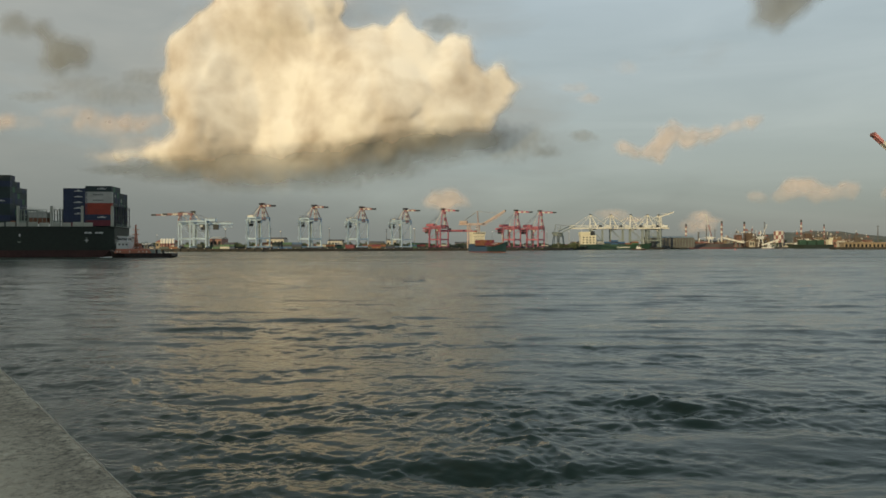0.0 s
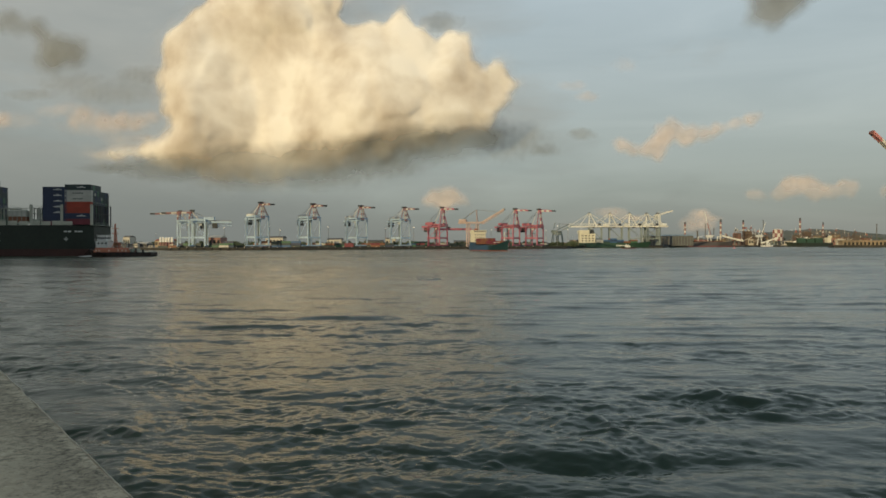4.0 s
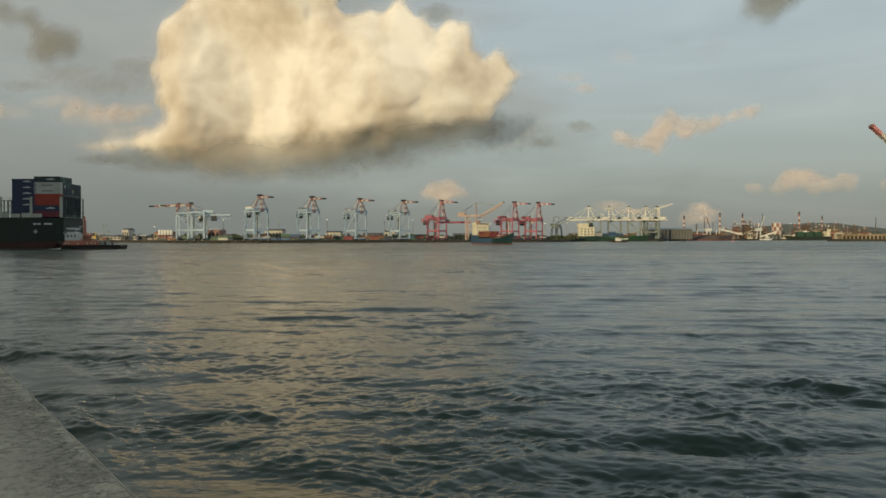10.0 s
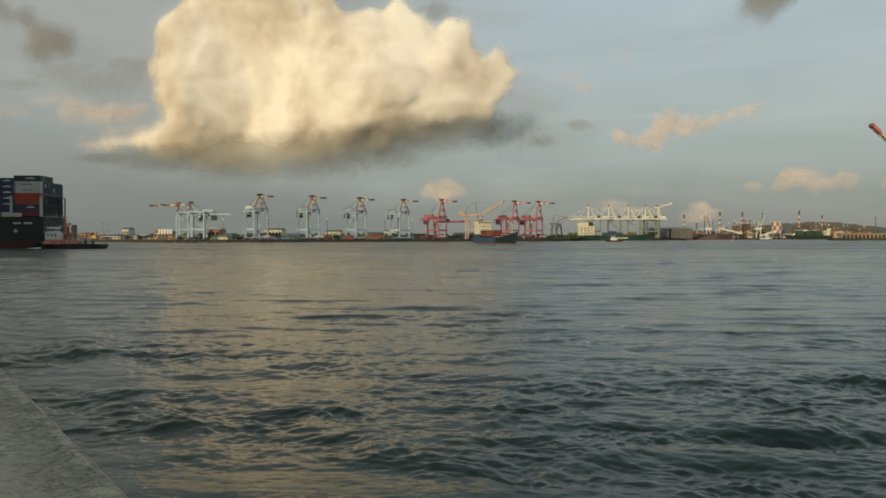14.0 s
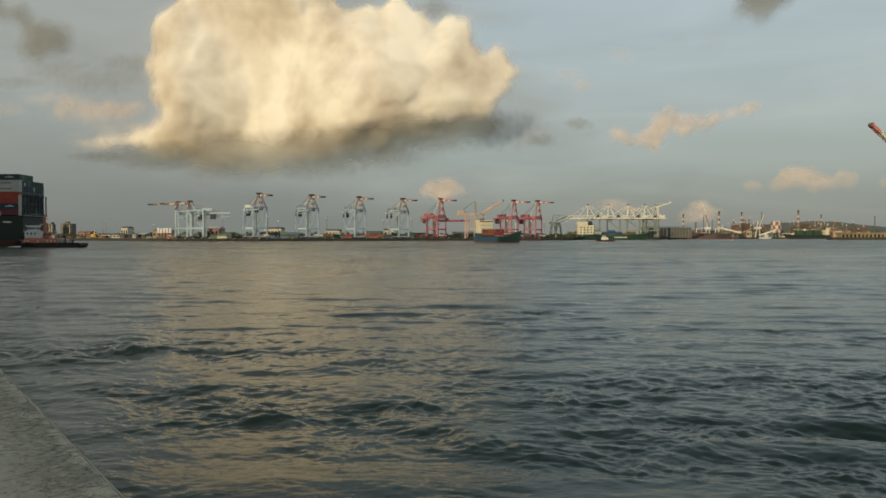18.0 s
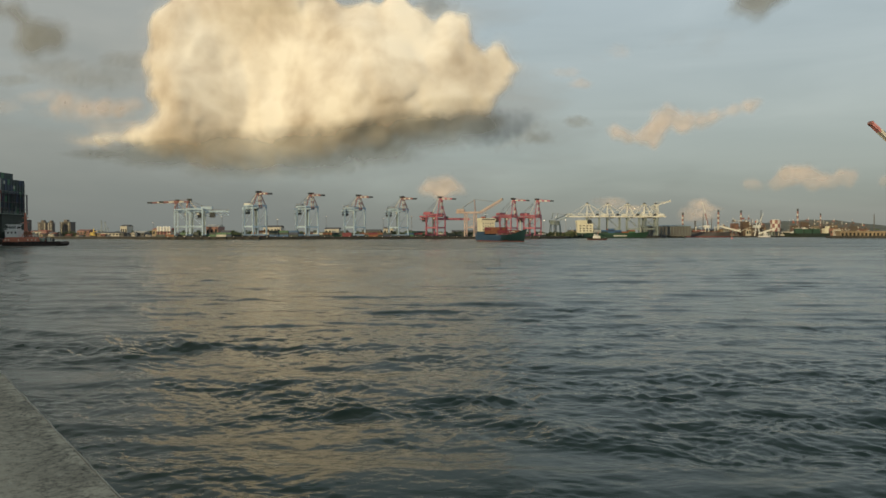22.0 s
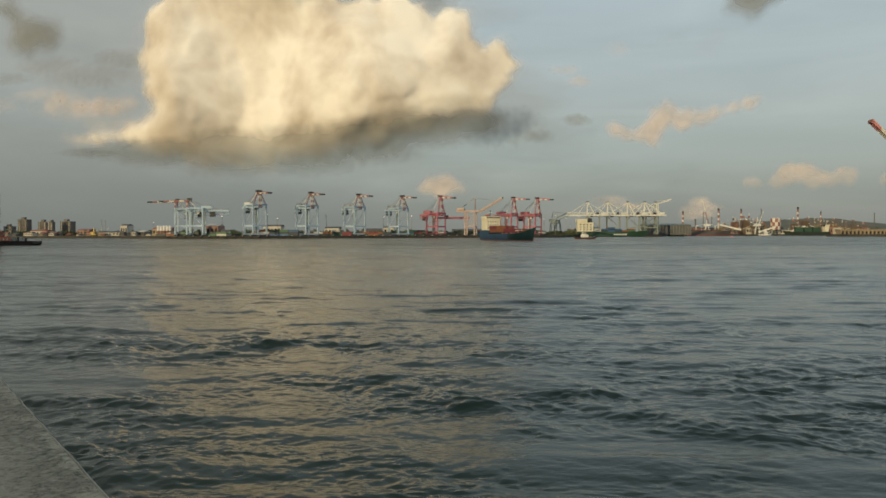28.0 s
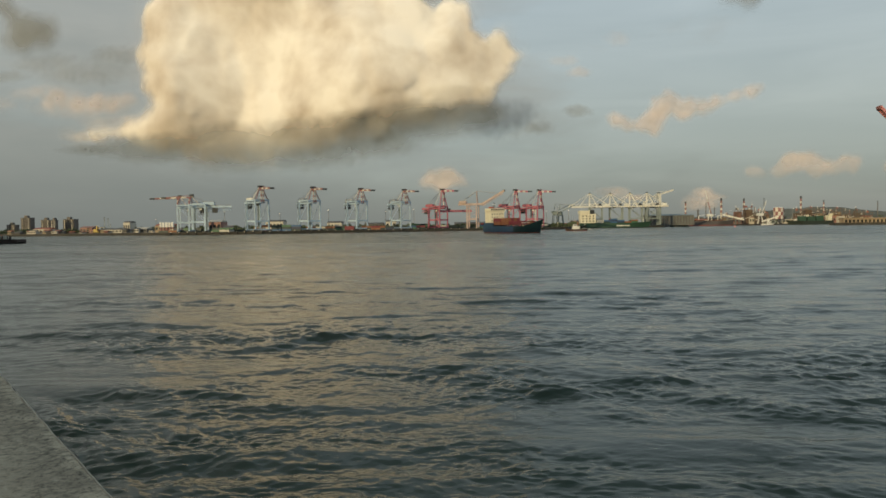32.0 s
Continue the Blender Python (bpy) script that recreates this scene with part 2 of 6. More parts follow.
def concrete():
    """Weathered quay concrete: grey-brown blotches, dark pitted stains, pale scuffs and fine speckle."""
    m = bpy.data.materials.new("weathered_quay_concrete")
    m.use_nodes = True
    t = m.node_tree
    b = t.nodes["Principled BSDF"]
    tc = t.nodes.new("ShaderNodeTexCoord")
    v = tc.outputs["Object"]
    broad = noise_node(t, v, 0.9, 5, 0.6, 0.3)
    blot = noise_node(t, v, 3.2, 8, 0.68, 0.5)
    speck = noise_node(t, v, 38, 4, 0.7)
    pits = noise_node(t, v, 14, 6, 0.75)
    col = mix_node(t, ramp_node(t, broad, [(0.3, 0.0), (0.7, 1.0)]), (0.42, 0.37, 0.275), (0.54, 0.485, 0.365))
    col = mix_node(t, ramp_node(t, blot, [(0.50, 0.0), (0.68, 0.5)]), col, (0.13, 0.125, 0.10))
    col = mix_node(t, ramp_node(t, pits, [(0.55, 0.0), (0.66, 0.6)]), col, (0.055, 0.053, 0.045))
    col = mix_node(t, ramp_node(t, speck, [(0.5, 0.0), (0.72, 0.6)]), col, (0.38, 0.35, 0.28))
    band = t.nodes.new("ShaderNodeVectorMath")            # a trodden, dirtier band beside the edge
    band.operation = "DOT_PRODUCT"
    t.links.new(v, band.inputs[0])
    band.inputs[1].default_value = (0.7848, 0.6198, 0)
    inward = math_node(t, "SUBTRACT", 1.221, band.outputs["Value"])
    dirt = math_node(t, "ADD", inward, math_node(t, "MULTIPLY", blot, 1.6))
    dirt = ramp_node(t, math_node(t, "MULTIPLY", dirt, 0.4), [(0.3, 0.1), (0.38, 0.75), (0.46, 0.6), (0.6, 0.0)])
    col = mix_node(t, math_node(t, "MULTIPLY", dirt, ramp_node(t, pits, [(0.4, 0.3), (0.6, 1.0)])), col, (0.06, 0.058, 0.048))
    chips = noise_node(t, v, 24, 3, 0.8, 0.6)
    near = ramp_node(t, math_node(t, "ADD", inward, math_node(t, "MULTIPLY", blot, 0.5)), [(0.25, 1.0), (0.95, 0.15)])
    col = mix_node(t, math_node(t, "MULTIPLY", ramp_node(t, chips, [(0.56, 0.0), (0.62, 0.9)]), near), col, (0.045, 0.043, 0.036))
    col = mix_node(t, ramp_node(t, noise_node(t, v, 7.5, 6, 0.7, 0.4), [(0.58, 0.0), (0.7, 0.5)]), col, (0.60, 0.55, 0.44))
    t.links.new(col, b.inputs["Base Color"])
    b.inputs["Roughness"].default_value = 0.85
    b.inputs["Specular IOR Level"].default_value = 0.3
    h = math_node(t, "ADD", math_node(t, "MULTIPLY", pits, -0.8), math_node(t, "MULTIPLY", speck, 0.5))
    bn = nd(t, "ShaderNodeBump", Strength=0.6, Distance=0.012)
    t.links.new(h, bn.inputs["Height"])
    t.links.new(bn.outputs[0], b.inputs["Normal"])
    return m


def sea():
    """Murky harbour water: dark body, mirror gloss, ripples; the unseen far chop shows as roughness."""
    m = bpy.data.materials.new("harbour_water")
    m.use_nodes = True
    t = m.node_tree
    b = t.nodes["Principled BSDF"]
    b.inputs["Base Color"].default_value = (0.018, 0.037, 0.023, 1)
    b.inputs["IOR"].default_value = 1.33
    tc = t.nodes.new("ShaderNodeTexCoord")
    v = tc.outputs["Object"]
    sp = t.nodes.new("ShaderNodeSeparateXYZ")
    t.links.new(v, sp.inputs[0])
    far = nd(t, "ShaderNodeMapRange")
    far.inputs[1].default_value, far.inputs[2].default_value = 60, 320
    far.inputs[3].default_value, far.inputs[4].default_value = 0.015, 0.27
    t.links.new(sp.outputs[1], far.inputs[0])
    wind = t.nodes.new("ShaderNodeMapping")              # gusts lie in long streaks across the harbour
    wind.inputs["Scale"].default_value = (0.016, 0.085, 1.0)
    t.links.new(v, wind.inputs[0])
    gust = noise_node(t, wind.outputs[0], 1.0, 5, 0.6, 0.5)
    rough = math_node(t, "MULTIPLY", far.outputs[0], ramp_node(t, gust, [(0.36, 0.3), (0.62, 1.6)]))
    t.links.new(rough, b.inputs["Roughness"])
    long = t.nodes.new("ShaderNodeMapping")
    long.inputs["Scale"].default_value = (0.6, 1.3, 1.0)
    t.links.new(v, long.inputs[0])
    r1 = noise_node(t, long.outputs[0], 1.5, 3, 0.55, 0.3)
    r2 = noise_node(t, long.outputs[0], 5.0, 3, 0.5, 0.3)
    r3 = noise_node(t, long.outputs[0], 15.0, 2, 0.5, 0.2)
    r0 = noise_node(t, long.outputs[0], 0.32, 3, 0.5, 0.3)
    h = math_node(t, "ADD", math_node(t, "MULTIPLY", r0, 1.8), r1)
    h = math_node(t, "ADD", h, math_node(t, "MULTIPLY", r2, 0.45))
    h = math_node(t, "ADD", h, math_node(t, "MULTIPLY", r3, 0.16))
    deep = nd(t, "ShaderNodeMapRange")
    deep.inputs[1].default_value, deep.inputs[2].default_value = 22, 140
    deep.inputs[3].default_value, deep.inputs[4].default_value = 0.020, 0.06
    t.links.new(sp.outputs[1], deep.inputs[0])
    bn = nd(t, "ShaderNodeBump", Strength=1.0)
    t.links.new(deep.outputs[0], bn.inputs["Distance"])
    t.links.new(h, bn.inputs["Height"])
    t.links.new(bn.outputs[0], b.inputs["Normal"])
    return m


def vapour(name, tint, fray=0.9, grain=0.011, shade_tint=None, soft_light=0.4, stretch=0.0036, facing=(-0.22, -0.93, 0.28)):
    """Cloud: bright droplets that scatter light deep inside, thinning out where the body thins out."""
    m = bpy.data.materials.new(name)
    m.use_nodes = True
    t = m.node_tree
    b = t.nodes["Principled BSDF"]
    tc = t.nodes.new("ShaderNodeTexCoord")
    flat = t.nodes.new("ShaderNodeMapping")               # the pattern runs through the body along the view of the bay
    flat.inputs["Scale"].default_value = (1.0, 0.15, 1.0)
    t.links.new(tc.outputs["Object"], flat.inputs[0])
    shade_mottle = noise_node(t, flat.outputs[0], stretch, 3, 0.5, 0.5)      # soft patches of shade, mixed into the base colour
    shade_mottle = math_node(t, "MULTIPLY_ADD", shade_mottle, 0.7)
    t.links.new(math_node(t, "MULTIPLY", noise_node(t, flat.outputs[0], stretch * 3.3, 3, 0.5, 0.2), 0.3), shade_mottle.node.inputs[2])
    tone = mix_node(t, ramp_node(t, shade_mottle, [(0.36, 1.0), (0.60, 0.0)]), tint, shade_tint or tuple(c * 0.8 for c in tint))
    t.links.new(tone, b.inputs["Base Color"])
    b.inputs["Roughness"].default_value = 1.0
    b.inputs["Specular IOR Level"].default_value = 0.0
    # light that wanders inside the droplets evens out the relief
    ge = t.nodes.new("ShaderNodeNewGeometry")
    even = t.nodes.new("ShaderNodeVectorMath")
    even.operation = "MULTIPLY_ADD"
    even.inputs[1].default_value = (1 - soft_light,) * 3
    even.inputs[2].default_value = tuple(soft_light * c for c in facing)
    t.links.new(ge.outputs["Normal"], even.inputs[0])
    unit = t.nodes.new("ShaderNodeVectorMath")
    unit.operation = "NORMALIZE"
    t.links.new(even.outputs[0], unit.inputs[0])
    t.links.new(unit.outputs[0], b.inputs["Normal"])
    at = t.nodes.new("ShaderNodeAttribute")
    at.attribute_name = "cloud_body"
    frayed = noise_node(t, flat.outputs[0], grain, 5, 0.55, 0.3)
    body_at = math_node(t, "MULTIPLY_ADD", math_node(t, "SUBTRACT", frayed, 0.5), fray)
    t.links.new(at.outputs["Fac"], body_at.node.inputs[2])
    cover_of = nd(t, "ShaderNodeMapRange")
    cover_of.interpolation_type = "SMOOTHSTEP"
    cover_of.inputs[1].default_value, cover_of.inputs[2].default_value = 0.1, 0.9
    t.links.new(body_at, cover_of.inputs[0])
    thick = t.nodes.new("ShaderNodeAttribute")
    thick.attribute_name = "cloud_cover"
    t.links.new(math_node(t, "MULTIPLY", cover_of.outputs[0], thick.outputs["Fac"]), b.inputs["Alpha"])
    return m


M["concrete"], M["sea"] = concrete(), sea()
# The second tint of a cloud is its painted-in shade tone.
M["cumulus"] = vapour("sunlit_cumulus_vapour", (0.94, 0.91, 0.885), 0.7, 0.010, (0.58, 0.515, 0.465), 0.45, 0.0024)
# Grey clouds get a dark tint in place of shade from other clouds.
M["cloud_grey"] = vapour("thin_shaded_cloud_vapour", (0.25, 0.265, 0.275), 0.7, 0.004)
M["cloud_peach"] = vapour("thin_sunlit_cloud_vapour", (0.78, 0.66, 0.62), 0.6, 0.005, (0.56, 0.50, 0.49), stretch=0.006)
# Dull tint and downward-bent normals imitate the shade under the cumulus.
M["base_shade"] = vapour("shaded_grey_cloud_vapour", (0.40, 0.45, 0.48), 0.25, 0.003, soft_light=0.9, facing=(0.0, -0.5, -0.86))


# ---- small builders ----
def across(k, d):
    """Metres to the side at the bearing mark k (784 is straight ahead) and the distance d."""
    return (k - 784) / 1279.4 * d


def box(bm, x0, x1, y0, y1, z0, z1, m=None):
    t = Matrix.Translation(((x0 + x1) / 2, (y0 + y1) / 2, (z0 + z1) / 2)) @ Matrix.Diagonal((abs(x1 - x0), abs(y1 - y0), abs(z1 - z0), 1))
    bmesh.ops.create_cube(bm, size=1, matrix=(m or Matrix()) @ t)
    return bm


def beam(bm, a, b, w, h=None):
    a, b = Vector(a), Vector(b)
    d = b - a
    q = d.to_track_quat("X", "Z").to_matrix().to_4x4()
    bmesh.ops.create_cube(bm, size=1, matrix=Matrix.Translation((a + b) / 2) @ q @ Matrix.Diagonal((d.length, w, h or w, 1)))
    return bm


def rod(bm, a, b, r, r2=None, seg=10):
    a, b = Vector(a), Vector(b)
    d = b - a
    q = d.to_track_quat("Z", "Y").to_matrix().to_4x4()
    bmesh.ops.create_cone(bm, cap_ends=True, segments=seg, radius1=r, radius2=r if r2 is None else r2, depth=d.length,
                          matrix=Matrix.Translation((a + b) / 2) @ q)
    return bm


def part(name, bm, material, parent, label="", smooth=False, bevel=0.0):
    if bevel:
        bmesh.ops.bevel(bm, geom=bm.edges[:], offset=bevel, segments=1, affect="EDGES")
    me = bpy.data.meshes.new(name)
    bm.to_mesh(me)
    bm.free()
    me.materials.append(material)
    if smooth:
        me.shade_smooth()
    ob = new(name, me)
    ob.parent = parent
    return tagged(ob, label)


def P(name, parent, material, make, *args, label="", bevel=0.0, **kw):
    """One part made by one builder call."""
    return part(name, make(bmesh.new(), *args, **kw), material, parent, label, smooth=False, bevel=bevel)


def thing(name, m, label, category, group="", kind=""):
    ob = new(name)
    ob.empty_display_size = 1
    ob.matrix_basis = m
    return tagged(ob, label, category, group, kind)


def grid_mesh(name, co, nx, ny, flip=False):
    """A smooth sheet of nx by ny points from an array."""
    me = bpy.data.meshes.new(name)
    i = np.arange((ny - 1) * (nx - 1))
    a = (i // (nx - 1)) * nx + i % (nx - 1)
    quads = np.stack([a, a + 1, a + nx + 1, a + nx], 1)
    if flip:
        quads = quads[:, ::-1]
    return co.reshape(-1, 3), quads


def kept(piece, mask):
    """The quads of a sheet whose four corners are not all masked out, with their points alone."""
    co, qu = piece
    qu = qu[mask[qu].any(1)]
    used, inv = np.unique(qu, return_inverse=True)
    return (co[used], inv.reshape(qu.shape)), used


def mesh_from(name, pieces, material):
    """One mesh out of several sheets of points and quads."""
    co, qu, n = [], [], 0
    for c, q in pieces:
        co.append(c), qu.append(q + n)
        n += len(c)
    co, qu = np.concatenate(co).astype(np.float32), np.concatenate(qu).astype(np.int32)
    me = bpy.data.meshes.new(name)
    me.vertices.add(len(co))
    me.vertices.foreach_set("co", co.ravel())
    me.loops.add(qu.size)
    me.loops.foreach_set("vertex_index", qu.ravel())
    me.polygons.add(len(qu))
    me.polygons.foreach_set("loop_start", np.arange(0, qu.size, 4, dtype=np.int32))
    me.polygons.foreach_set("loop_total", np.full(len(qu), 4, np.int32))
    me.update(calc_edges=True)
    me.materials.append(material)
    me.shade_smooth()
    return me


def value_noise(x, y, seed):
    """Smooth noise from -1 to 1 on arrays."""
    xi, yi = np.floor(x).astype(np.int64), np.floor(y).astype(np.int64)
    xf, yf = x - xi, y - yi

    def grad(ix, iy):
        h = (ix * 374761393 + iy * 668265263 + seed * 974711) & 0x7FFFFFFF
        h = ((h ^ (h >> 13)) * 1274126177) & 0x7FFFFFFF
        a = ((h ^ (h >> 16)) & 0xFFFF) / 65536 * 2 * np.pi
        return np.cos(a), np.sin(a)

    def dot(ix, iy):
        gx, gy = grad(ix, iy)
        return gx * (x - ix) + gy * (y - iy)
    u, v = xf ** 3 * (xf * (xf * 6 - 15) + 10), yf ** 3 * (yf * (yf * 6 - 15) + 10)
    a = dot(xi, yi) * (1 - u) + dot(xi + 1, yi) * u
    b = dot(xi, yi + 1) * (1 - u) + dot(xi + 1, yi + 1) * u
    return (a * (1 - v) + b * v) * 1.5


def fbm(x, y, seed, octaves=5, gain=0.5, billow=False):
    s, a = np.zeros_like(x), 1.0
    for o in range(octaves):
        n = value_noise(x * 2 ** o + 7.3 * o, y * 2 ** o + 3.1 * o, seed + o)
        s += a * (1 - 2 * np.abs(n) if billow else n)
        a *= gain
    return s


# ---- water ----
wave_rng = np.random.default_rng(5)
WAVES = []                                               # wave numbers, height, phase, length, and the share that follows the gusts


def add_waves(n, short, long, heading, spread, steep, gusty, back=0):
    for i in range(n):
        lam = short * (long / short) ** wave_rng.random()
        ang = radians(heading) + wave_rng.normal(0, spread) + (math.pi if back and i % back == 0 else 0)
        k = 2 * np.pi / lam
        WAVES.append((k * math.cos(ang), k * math.sin(ang), steep / k * (0.4 + 1.2 * wave_rng.random()), wave_rng.random() * 6.28, lam, gusty))


add_waves(80, 0.5, 4.2, 76, 0.6, 0.0175, 1.4, 5)          # the chop
add_waves(28, 2.2, 7.5, 86, 0.16, 0.0105, 0.4)           # longer, straighter waves that show as streaks far out
add_waves(30, 0.9, 3.2, 87, 0.16, 0.014, 0.5)            # short straight ripples that glint in lines across the view
add_waves(80, 0.18, 0.8, 80, 0.6, 0.020, 1.5, 3)         # fine ripples in the gusts


def sea_height(x, y, step):
    """Chop: many crossing waves, sharpened at the crests; those finer than the sheet fade out."""
    patch = 1.0 + 0.7 * value_noise(x / 15, y / 8, 77) + 0.6 * value_noise(x / 70, y / 34, 79) + 0.6 * value_noise(x / 4.5, y / 2.6, 78)
    patch = np.clip(patch, 0.25, 2.2)
    s = np.zeros_like(x)
    wx, wy = x + 0.5 * value_noise(x / 2.6, y / 2.6, 5), y + 0.5 * value_noise(x / 2.8, y / 2.4, 9)
    for gusty in sorted({w[5] for w in WAVES}):
        part_sum = np.zeros_like(x)
        for kx, ky, amp, ph, lam, g in WAVES:
            if g != gusty:
                continue
            fade = np.clip((lam / step - 2.0) / 2.0, 0, 1)
            if fade.max() <= 0:
                continue
            p = kx * wx + ky * wy + ph
            part_sum += fade * amp * (np.sin(p) - 0.3 * np.cos(2 * p))
        far_gain = np.interp(y, (14, 24, 40, 75), (1.25, 0.85, 0.55, 0.35)) if gusty > 1 else np.interp(y, (30, 60, 150), (1.0, 1.7, 2.1))
        s += part_sum * patch ** gusty * far_gain        # the chop is seen near; far out the straight ripples show
    lively = np.where(y < 40, 1 + 0.35 * np.clip((x + 4) / 8, -0.6, 1) * np.clip((40 - y) / 15, 0, 1), 1)   # livelier towards the open side
    return s * lively * (0.70 + 0.55 * np.exp(-np.clip(y - 14, 0, 999) / 14))   # steeper where the quay throws the waves back


def build_water():
    pieces = []
    for y0, y1, ratio, nx in ((7.9, 44, 1.0032, 950), (43.8, 170, 1.0045, 900), (168, 760, 1.009, 640)):
        ny = int(math.log(y1 / y0) / math.log(ratio)) + 2
        ys = y0 * (y1 / y0) ** (np.arange(ny) / (ny - 1))
        u, Y = np.meshgrid(np.linspace(0, 1, nx), ys)
        left, right = -0.63 * (Y + 4.5) - 19.0, 0.63 * (Y + 4.5) + 1.5
        X = left + u * (right - left)
        Z = sea_height(X, Y, np.maximum((right - left) / nx, Y * (ratio - 1)))
        pieces.append(grid_mesh("sheet", np.stack([X, Y, Z], -1), nx, ny))
    for x0, x1, y0, y1, z in ((-4800, 4800, 755, 4950, 0.0), (-4800, 4800, -400, 757, -0.3)):
        X, Y = np.meshgrid(np.linspace(x0, x1, 33), np.linspace(y0, y1, 17))
        pieces.append(grid_mesh("flat", np.stack([X, Y, 0 * X + z], -1), 33, 17))
    ob = new("water", mesh_from("water", pieces, M["sea"]))
    return tagged(ob, "choppy dark teal harbour water under an evening sky", "water", kind="structure")


water = build_water()

# ---- the quay underfoot ----
EDGE = Vector((-0.6198, 0.7848, 0))     # along the quay's edge, away from the eye
OUT = Vector((0.7848, 0.6198, 0))       # out over the water
CORNER = Vector((1.556, 0.0, 0))       # a point of the edge, abreast of the eye
QUAY_TOP = 3.2


def build_quay():
    bm = bmesh.new()
    steps = 160
    profile = ((-30.0, 0.0), (-0.16, 0.0), (-0.10, 0.004), (-0.014, 0.0), (-0.002, -0.012), (0.0, -1.2), (0.0, -8.0))
    rows = []
    for i in range(steps + 1):
        s = -40 + 80 * i / steps
        base = CORNER + EDGE * s
        wob = 0.012 * noise.noise(Vector((s * 1.7, 0, 0))) + 0.006 * noise.noise(Vector((s * 7, 3, 0)))
        rows.append([bm.verts.new(base + OUT * (o + (wob if o > -1 else 0)) + Vector((0, 0, QUAY_TOP + z + (0.5 * wob if -0.5 < o < 0 else 0)))) for o, z in profile])
    for a, b in zip(rows, rows[1:]):
        for j in range(len(profile) - 1):
            bm.faces.new((a[j], b[j], b[j + 1], a[j + 1]))
    bmesh.ops.recalc_face_normals(bm, faces=bm.faces[:])
    me = bpy.data.meshes.new("quay")
    bm.to_mesh(me)
    bm.free()
    me.materials.append(M["concrete"])
    return tagged(new("quay", me), "weathered grey concrete quay with a worn edge", "quay", kind="structure")


quay = build_quay()


def build_edging():
    """The pale chipped arris along the edge, and the dark ledge just below it."""
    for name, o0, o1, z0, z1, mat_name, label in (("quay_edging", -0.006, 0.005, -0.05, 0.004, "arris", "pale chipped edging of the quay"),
                                                  ("quay_ledge", 0.0, 0.042, -0.5, -0.05, "ledge", "dark narrow ledge below the quay's edge")):
        bm = bmesh.new()
        rows = []
        for i in range(401):
            s = -40 + 80 * i / 400
            w = 0.008 * noise.noise(Vector((s * 3.1, 0, 0))) + (0.008 if o1 < 0.01 else 0.018) * noise.noise(Vector((s * 13, 3 + o1 * 40, 0))) - 0.004
            base = CORNER + EDGE * s
            rows.append([bm.verts.new(base + OUT * (o + w) + Vector((0, 0, QUAY_TOP + z + 0.4 * w))) for o, z in ((o0, z0), (o0, z1 - 0.003), (o0 + 0.002, z1), (o1 - 0.003, z1), (o1, z1 - 0.005), (o1, z0))])
        for a, b in zip(rows, rows[1:]):
            for j in range(5):
                bm.faces.new((a[j], b[j], b[j + 1], a[j + 1]))
        bmesh.ops.recalc_face_normals(bm, faces=bm.faces[:])
        me = bpy.data.meshes.new(name)
        bm.to_mesh(me)
        bm.free()
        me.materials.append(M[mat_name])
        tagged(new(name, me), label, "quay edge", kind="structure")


build_edging()


# ---- far land ----
SHORE = ((-500, 1650), (60, 1120), (200, 1030), (285, 900), (300, 868), (460, 872), (720, 985), (960, 1045), (1003, 1080), (1015, 1330),
         (1172, 1390), (1185, 1750), (1480, 1960), (2000, 2000))


def build_land():
    bm = bmesh.new()
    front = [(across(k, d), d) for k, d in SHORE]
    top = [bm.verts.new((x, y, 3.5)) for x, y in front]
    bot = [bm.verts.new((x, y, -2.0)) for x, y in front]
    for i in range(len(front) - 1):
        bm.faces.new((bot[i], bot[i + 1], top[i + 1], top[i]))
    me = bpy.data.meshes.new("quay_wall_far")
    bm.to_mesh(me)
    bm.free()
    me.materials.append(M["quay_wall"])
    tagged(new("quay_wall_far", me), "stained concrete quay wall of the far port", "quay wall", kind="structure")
    bm = bmesh.new()
    vs = [bm.verts.new((x, y, 3.5)) for x, y in front]
    back = [bm.verts.new((x * 4900 / y if abs(x * 4900 / y) < 4900 else math.copysign(4900, x), 4900, 3.5)) for x, y in front]
    for i in range(len(front) - 1):
        bm.faces.new((vs[i], vs[i + 1], back[i + 1], back[i]))
    me = bpy.data.meshes.new("ground")
    bm.to_mesh(me)
    bm.free()
    me.materials.append(M["apron"])
    tagged(new("ground", me), "flat port apron and yards of concrete and asphalt", "ground", kind="structure")


build_land()


def build_hill(name, marks, d, label, seed, half=500):
    """A wooded ridge: marks are bearings and heights in metres along its crest."""
    ks = np.linspace(marks[0][0], marks[-1][0], 160)
    hs = np.interp(ks, [a for a, b in marks], [b for a, b in marks])
    ny = 24
    v = np.linspace(-1, 1, ny)[:, None]
    X = np.repeat(across(ks, d)[None, :], ny, 0)
    Y = d + v * half + 0 * X
    Z = 2 + hs[None, :] * np.cos(v * np.pi / 2) ** 1.2 * (1 + 0.10 * fbm(X / 160, Y / 200, seed, 4)) + 3.0 * fbm(X / 22, Y / 60, seed + 9, 3)
    ob = new(name, mesh_from(name, [grid_mesh("h", np.stack([X, Y, Z], -1), 160, ny)], M["hill"]))
    return tagged(ob, label, "hill", kind="structure")


